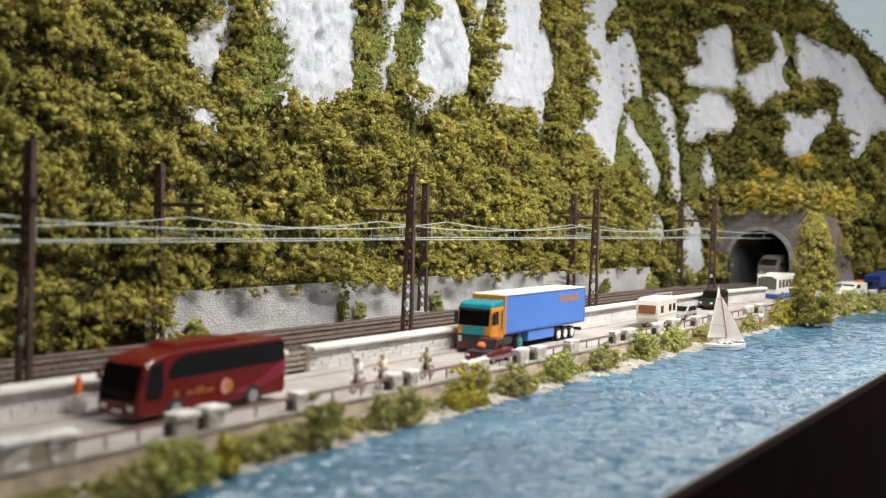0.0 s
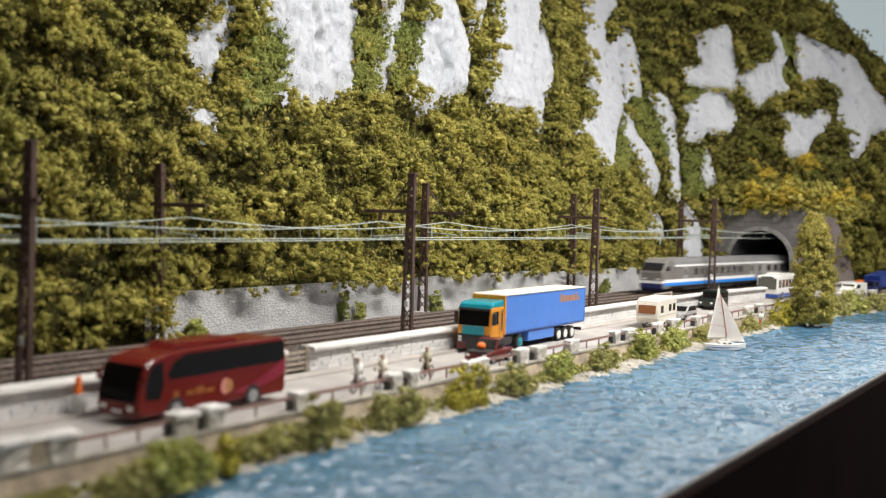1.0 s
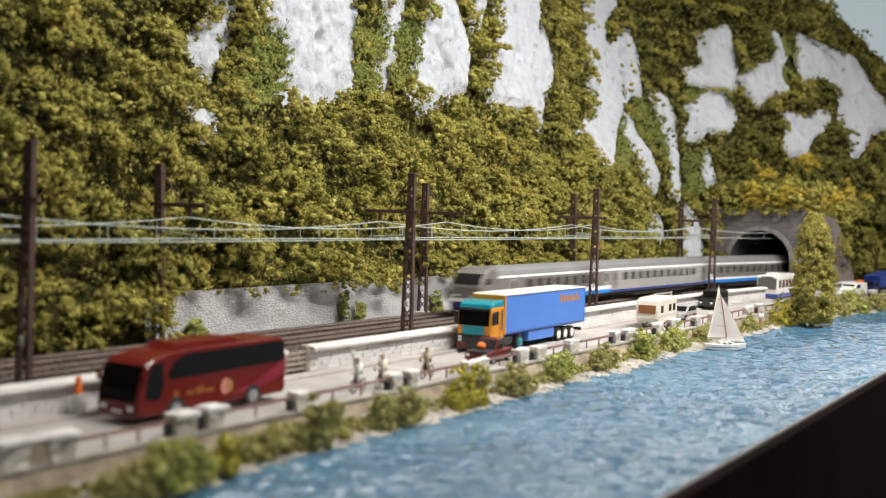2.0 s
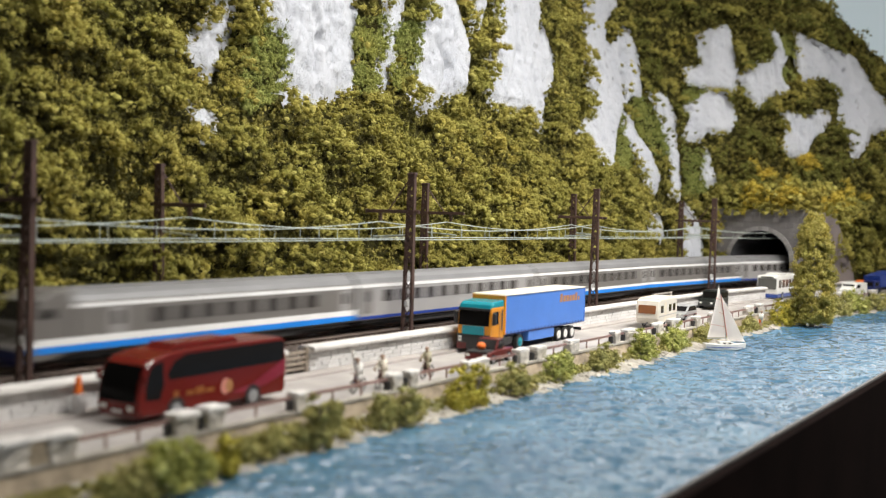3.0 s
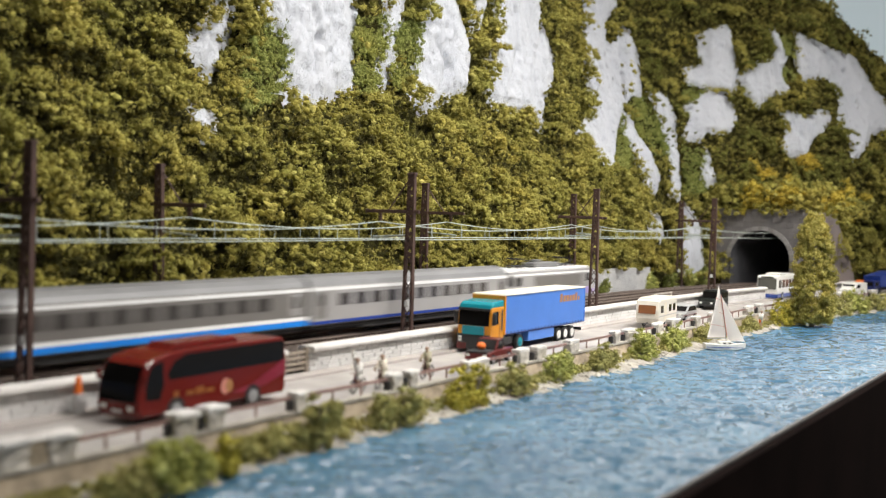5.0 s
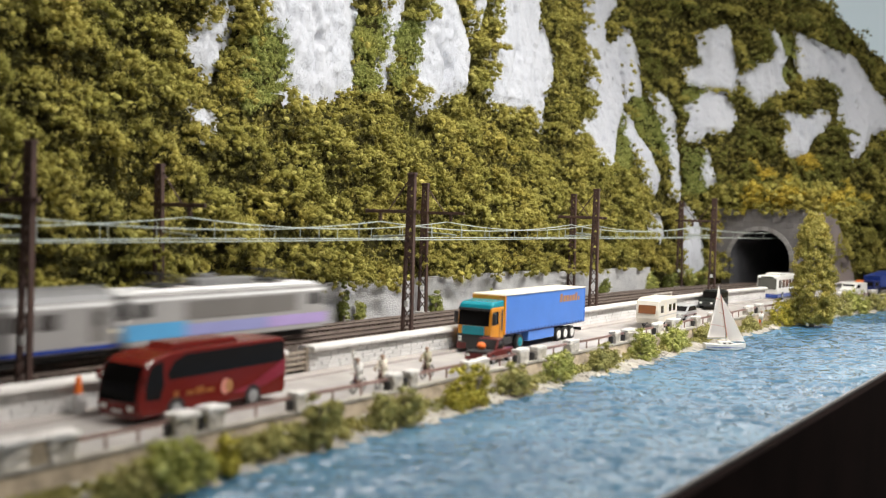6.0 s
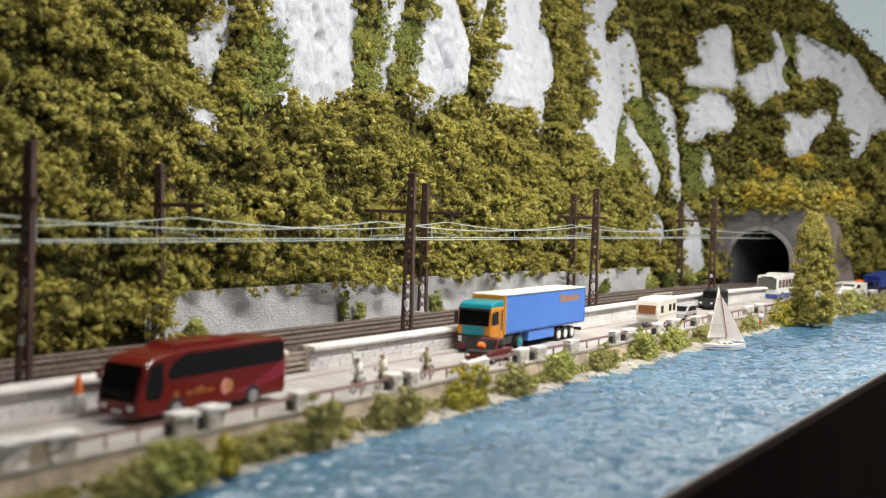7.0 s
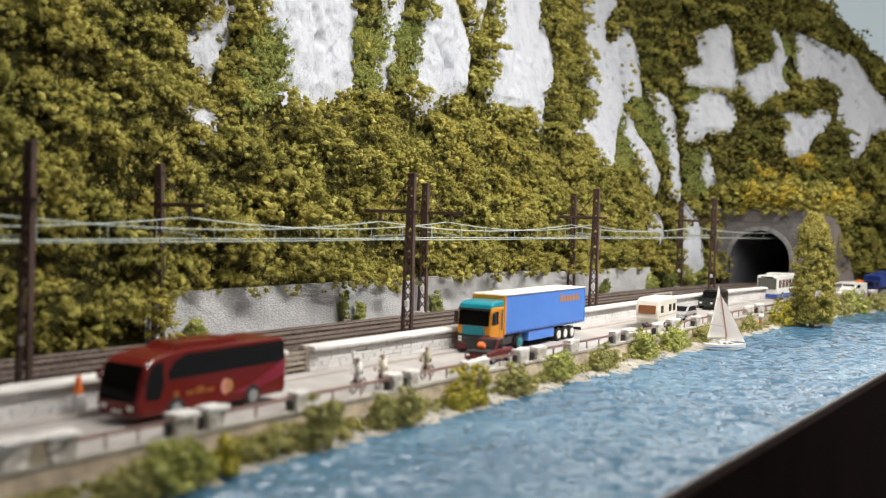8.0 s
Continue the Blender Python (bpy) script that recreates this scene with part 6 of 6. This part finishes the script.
def bicycle(x, y, rz):
    t = thing("bicycle", "dark thin-framed model bicycle on the road", "bicycle", x, y, ROAD_Z, rz, "bicycles")
    for wx in (-0.52, 0.52):
        bm = bmesh.new()
        pts = [Vector((wx + 0.33 * math.cos(a), 0, 0.34 + 0.33 * math.sin(a))) for a in np.linspace(0, 2 * math.pi, 15)]
        for p, q in zip(pts[:-1], pts[1:]):
            bar(bm, p, q, 0.03, 5)
        for a in range(0, 360, 45):
            bar(bm, (wx, 0, 0.34), (wx + 0.33 * math.cos(radians(a)), 0, 0.34 + 0.33 * math.sin(radians(a))), 0.008, 3)
        part("wheel", bm, M_TYRE, t)
    bm = bmesh.new()
    for p, q in (((-0.52, 0.34), (-0.4, 0.95)), ((-0.42, 0.85), (0.15, 0.8)), ((-0.42, 0.8), (0.0, 0.32)), ((0.0, 0.32), (0.18, 0.88)), ((0.0, 0.32), (0.52, 0.34)), ((0.52, 0.34), (0.15, 0.8))):
        bar(bm, (p[0], 0, p[1]), (q[0], 0, q[1]), 0.025, 6)
    bar(bm, (-0.4, -0.22, 0.98), (-0.4, 0.22, 0.98), 0.02, 6)
    part("frame", bm, M_DARKRED, t)
    part("saddle", box(bmesh.new(), 0.05, 0.3, -0.08, 0.08, 0.86, 0.92, 0.02), M_BLACK, t)


M_BLUESHORTS = paint("blue_cloth_paint", (0.03, 0.12, 0.45), 0.6)
M_KHAKI = paint("khaki_cloth_paint", (0.42, 0.38, 0.26), 0.6)
for x, y, top, legs, ps, lab in ((45.3, 32.95, M_GLOSSWHITE, M_BLUESHORTS, "wave", "painted doll in white shirt and blue shorts waving from a bicycle"),
                                 (47.2, 32.75, M_CREAM, M_DARKRED, "ride", "painted doll in cream shirt riding a bicycle"),
                                 (51.8, 32.95, M_KHAKI, M_DARK, "ride", "painted doll in khaki shirt riding a bicycle")):
    figure(x, y, ROAD_Z, 8, top, legs, ps, lab)
    bicycle(x, y, 8)
beacon = thing("marker_post", "white marker post with a bright orange top", "marker post", 32.0, 38.1, PAVE_Z)
part("post", box(bmesh.new(), -0.22, 0.22, -0.22, 0.22, 0, 0.85, 0.05), M_PALE, beacon)
part("orange_top", bar(bmesh.new(), (0, 0, 0.85), (0, 0, 1.6), 0.2, 12, 0.1), M_VIVID, beacon, "bright orange cone on the post")

figure(108.8, 30.5 + bend(108.8), -2.35, 60, M_GLOSSWHITE, M_VIVID, "stand", "painted doll in white and orange on the gravel bank")


# ---- the train: control car, four coaches and a locomotive; local x runs back from each front, z = 0 on the rails ----
M_BODYGREY = paint("warm_grey_body", (0.165, 0.155, 0.145), 0.35)
M_BODYLIGHT = paint("light_grey_body", (0.33, 0.32, 0.315), 0.35)
M_ROOFSILVER = paint("silver_roof", (0.20, 0.20, 0.205), 0.45, 0.1, 0.2)
M_EAVES = paint("white_eaves_line", (0.80, 0.80, 0.80), 0.35)
M_STRIPEBLUE = paint("bright_blue_stripe", (0.015, 0.22, 0.72), 0.35)
M_SKYBLUE = paint("sky_blue_panel", (0.09, 0.33, 0.60), 0.35)
M_INDIGO = paint("indigo_panel", (0.27, 0.28, 0.52), 0.35)
M_VIOLET = paint("violet_panel", (0.38, 0.29, 0.55), 0.35)
M_PANEGREY = paint("tinted_pane", (0.045, 0.04, 0.038), 0.15)
M_UNDER = surface("black_underframe", (0.025, 0.024, 0.024), 0.2, 1, 8, 0.7, 0.1, 0.1, 0.02)
SIDE = [(-1.36, 0.82), (-1.42, 1.0), (-1.42, 3.05), (-1.36, 3.35), (1.36, 3.35), (1.42, 3.05), (1.42, 1.0), (1.36, 0.82)]
ROOF = [(-1.36, 3.35), (-1.2, 3.65), (-0.8, 3.92), (0, 4.05), (0.8, 3.92), (1.2, 3.65), (1.36, 3.35)]


def bogie(t, x):
    b_ = part("bogie", box(box(box(bmesh.new(), x - 1.7, x + 1.7, -1.1, -0.95, 0.4, 0.75, 0.04), x - 1.7, x + 1.7, 0.95, 1.1, 0.4, 0.75, 0.04), x - 0.3, x + 0.3, -1, 1, 0.4, 0.7), M_UNDER, t)
    for dx in (-1.25, 1.25):
        bm = bmesh.new()
        for y in (-0.78, 0.70):
            bar(bm, (x + dx, y, 0.46), (x + dx, y + 0.1, 0.46), 0.46, 16)
        bar(bm, (x + dx, -0.7, 0.46), (x + dx, 0.7, 0.46), 0.08, 8)
        part("wheelset", bm, M_RUST, b_)


def passenger_car(striped, cab=False):
    lab = ("grey control car with white and blue stripes" if cab else "grey passenger coach with white and blue stripes" if striped else "light grey passenger coach with a dark blue sill")
    t = thing("control_car" if cab else "passenger_coach", lab, "railway coach", 0, 0, 0, 0, "train")
    L = 26.1
    xa = 2.9 if cab else 0.0
    body = part("body", profile(bmesh.new(), SIDE, xa, L, 0.03, 1, "x"), M_BODYGREY if striped else M_BODYLIGHT, t)
    part("roof", profile(bmesh.new(), ROOF, xa, L, 0.05, 1, "x"), M_ROOFSILVER, t)
    for s in (-1, 1):
        y = s * 1.43
        def strip(name, x0, x1, z0, z1, material, p=0.012, lab2=""):
            return part(name, box(bmesh.new(), x0, x1, min(y, y + s * p), max(y, y + s * p), z0, z1), material, t, lab2)
        strip("eaves_line", xa, L, 3.06, 3.28, M_EAVES)
        if striped:
            strip("white_stripe", 0.4 if cab else 0, L, 1.28, 1.64 if cab else 1.52, M_EAVES)
            strip("blue_stripe", 0.4 if cab else 0, L, 0.94, 1.28, M_STRIPEBLUE)
        else:
            strip("sill_stripe", 0, L, 0.92, 1.12, M_NAVYBRIGHT)
        first = 8.0 if cab else 3.0
        for k in range(9 if cab else 11):
            x = first + k * 1.83
            if x + 1.3 < L - 2.2:
                strip("window", x, x + 1.15, 2.06, 2.84, M_PANEGREY, 0.016)
        for x in ((5.2, L - 1.6) if cab else (0.6, L - 1.6)):
            d = strip("door", x, x + 0.95, 1.3 if not striped else 1.65, 2.98, M_BODYLIGHT if striped else M_BODYGREY, 0.01)
            part("door_window", box(bmesh.new(), x + 0.25, x + 0.7, min(y, y + s * 0.02), max(y, y + s * 0.02), 2.1, 2.8), M_PANEGREY, d)
    part("underframe", box(bmesh.new(), 5.8, L - 5.8, -1.2, 1.2, 0.35, 0.95, 0.05), M_UNDER, t)
    part("sole_bar", box(bmesh.new(), 0.3, L - 0.3, -1.25, 1.25, 0.6, 0.84, 0.02), M_UNDER, t)
    bogie(t, 3.6)
    bogie(t, L - 3.6)
    part("gangway", box(bmesh.new(), L - 0.05, L + 0.28, -0.7, 0.7, 0.95, 3.3, 0.06), M_BLACK, t)
    if cab:
        part("cab_nose", profile(bmesh.new(), [(0.35, 0.55), (0.0, 0.8), (0.0, 2.4), (0.1, 2.58), (0.8, 3.5), (1.5, 3.9), (2.9, 4.02), (2.9, 0.9), (1.5, 0.55)], -1.41, 1.41, 0.16, 3), M_BODYGREY, t)
        part("nose_apron", profile(bmesh.new(), [(0.3, 0.3), (-0.04, 0.7), (-0.04, 1.2), (0.3, 1.2)], -1.38, 1.38, 0.1, 2), M_NAVY, t, "dark blue nose apron")
        part("white_stripe", profile(bmesh.new(), [(-0.03, 1.2), (-0.03, 1.5), (0.6, 1.55), (0.6, 1.2)], -1.42, 1.42, 0.1, 2), M_EAVES, t)
        pane(t, "windscreen", (0.12, 2.62), (0.78, 3.47), -1.22, 1.22, M_GLASS)
        for s in (-1, 1):
            slab(t, "cab_window", [(0.7, 2.62), (1.0, 3.1), (1.7, 3.1), (1.7, 2.62)], s * 1.42 - 0.01, M_GLASS, 0.02)
            plate(t, "headlight", -0.02, s * 0.85 - 0.22, s * 0.85 + 0.22, 1.62, 1.8, M_LAMP, "clear headlight")
    return t


def locomotive():
    t = thing("electric_locomotive", "silver electric locomotive with sky blue and violet panels", "locomotive", 0, 0, 0, 0, "train")
    L = 17.3
    left = [(0.5, 0.75), (0.1, 1.2), (0.0, 2.0), (0.75, 2.25), (0.42, 3.2), (1.0, 3.5)]
    pts = left + [(L - x, z) for x, z in reversed(left)]
    part("body", profile(bmesh.new(), pts, -1.43, 1.43, 0.09, 2), M_BODYLIGHT, t)
    part("roof", profile(bmesh.new(), [(0.6, 3.45), (1.3, 3.72), (L - 1.3, 3.72), (L - 0.6, 3.45)], -1.25, 1.25, 0.15, 2), M_EAVES, t)
    for s in (-1, 1):
        y = s * 1.44
        f = lambda name, x0, x1, z0, z1, m, p=0.012: part(name, box(bmesh.new(), x0, x1, min(y, y + s * p), max(y, y + s * p), z0, z1), m, t)
        f("sky_panel", 0.2, 4.6, 1.1, 1.95, M_SKYBLUE)
        f("indigo_panel", 4.6, 11.4, 1.1, 1.75, M_INDIGO)
        f("violet_panel", 11.4, L - 0.2, 1.1, 1.75, M_VIOLET)
        f("grille_band", 4.6, L - 3.2, 2.0, 3.0, M_BODYGREY)
        f("white_line", 0.6, L - 0.6, 3.12, 3.3, M_EAVES)
        for x in (1.1, L - 2.0):
            f("cab_window", x, x + 0.9, 2.3, 3.0, M_GLASS, 0.016)
    for x0, x1 in ((0.72, 0.44), (L - 0.72, L - 0.44)):
        pane(t, "windscreen", (x0, 2.32), (x1, 3.15), -1.2, 1.2, M_GLASS)
    for x in (0.02, L - 0.02):
        for y in (-0.9, 0.9):
            plate(t, "headlight", x, y - 0.25, y + 0.25, 1.6, 1.82, M_HEAD, "warm lit headlight")
    part("underframe", box(bmesh.new(), 5.6, L - 5.6, -1.25, 1.25, 0.3, 1.0, 0.05), M_UNDER, t)
    bogie(t, 3.4)
    bogie(t, L - 3.4)
    for xm in (4.2, 13.0):
        bm = bmesh.new()
        box(bm, xm - 1.1, xm + 1.1, -0.75, 0.75, 3.85, 3.92)
        for s in (-0.55, 0.55):
            bar(bm, (xm - 0.9, s, 3.9), (xm + 0.9, s * 1.1, 4.3), 0.04, 6)
            bar(bm, (xm + 0.9, s * 1.1, 4.3), (xm - 0.7, s, 4.5), 0.035, 6)
        bar(bm, (xm - 0.7, -0.85, 4.52), (xm - 0.7, 0.85, 4.52), 0.06, 6)
        for a in (-0.9, 0.9):
            for s in (-0.6, 0.6):
                bar(bm, (xm + a, s, 3.68), (xm + a, s, 3.88), 0.08, 6)
        part("pantograph", bm, M_UNDER, t)
    part("roof_equipment", box(box(bmesh.new(), 6.2, 11.2, -0.6, 0.6, 3.7, 4.15, 0.08), 7.0, 8.0, -0.3, 0.3, 4.1, 4.4, 0.05), M_DARKGREYROOF, t)
    return t


M_HEAD, nt, b = nodes_of("headlamp_glow", 0.3)
b.inputs["Base Color"].default_value = (0.8, 0.7, 0.5, 1)
b.inputs["Emission Color"].default_value = (1.0, 0.85, 0.55, 1)
b.inputs["Emission Strength"].default_value = 1.5
M_DARKGREYROOF = paint("roof_grey", (0.16, 0.16, 0.16), 0.6)

cars = [passenger_car(True, True)]
coach_light = passenger_car(False)
coach_striped = passenger_car(True)
cars += [coach_light, coach_striped, copy_thing(coach_striped, Matrix.Identity(4)), copy_thing(coach_light, Matrix.Identity(4)), locomotive()]


# the leading end along the track, gathering a little speed out of the tunnel
RUN_T = (0, 0.3, 0.6, 1.0, 1.5, 2.0, 2.8, 4.2, 8.0)
RUN_S = (149.3, 140.2, 130.8, 116.8, 97.2, 76.4, 42.0, -17.2, -176.4)


def motions():
    """The train runs out of the tunnel and off past the near end."""
    gx = np.linspace(-320, 345, 4000)
    gy = TRACKS[0] + bend_np(gx)
    arc = np.concatenate([[0], np.cumsum(np.hypot(np.diff(gx), np.diff(gy)))])
    arc += np.interp(105, gx, gx) - np.interp(105, gx, arc)
    on = lambda s: Vector((float(np.interp(s, arc, gx)), float(np.interp(s, arc, gy)), 0))
    for i, car in enumerate(cars):
        length = 17.3 if i == 5 else 26.1
        rows = []
        for k in range(41):
            t = k * 0.2
            front = float(np.interp(t, RUN_T, RUN_S)) + 26.4 * i
            p, q = on(front + 3.6), on(front + length - 3.6)
            d = (q - p).normalized()
            o = (p - d * 3.6) * K
            rows.append((t, pose(o.x, o.y, RAIL_Z * K, 0, 0, math.degrees(math.atan2(d.y, d.x)))))
        walk(car, rows)


motions()
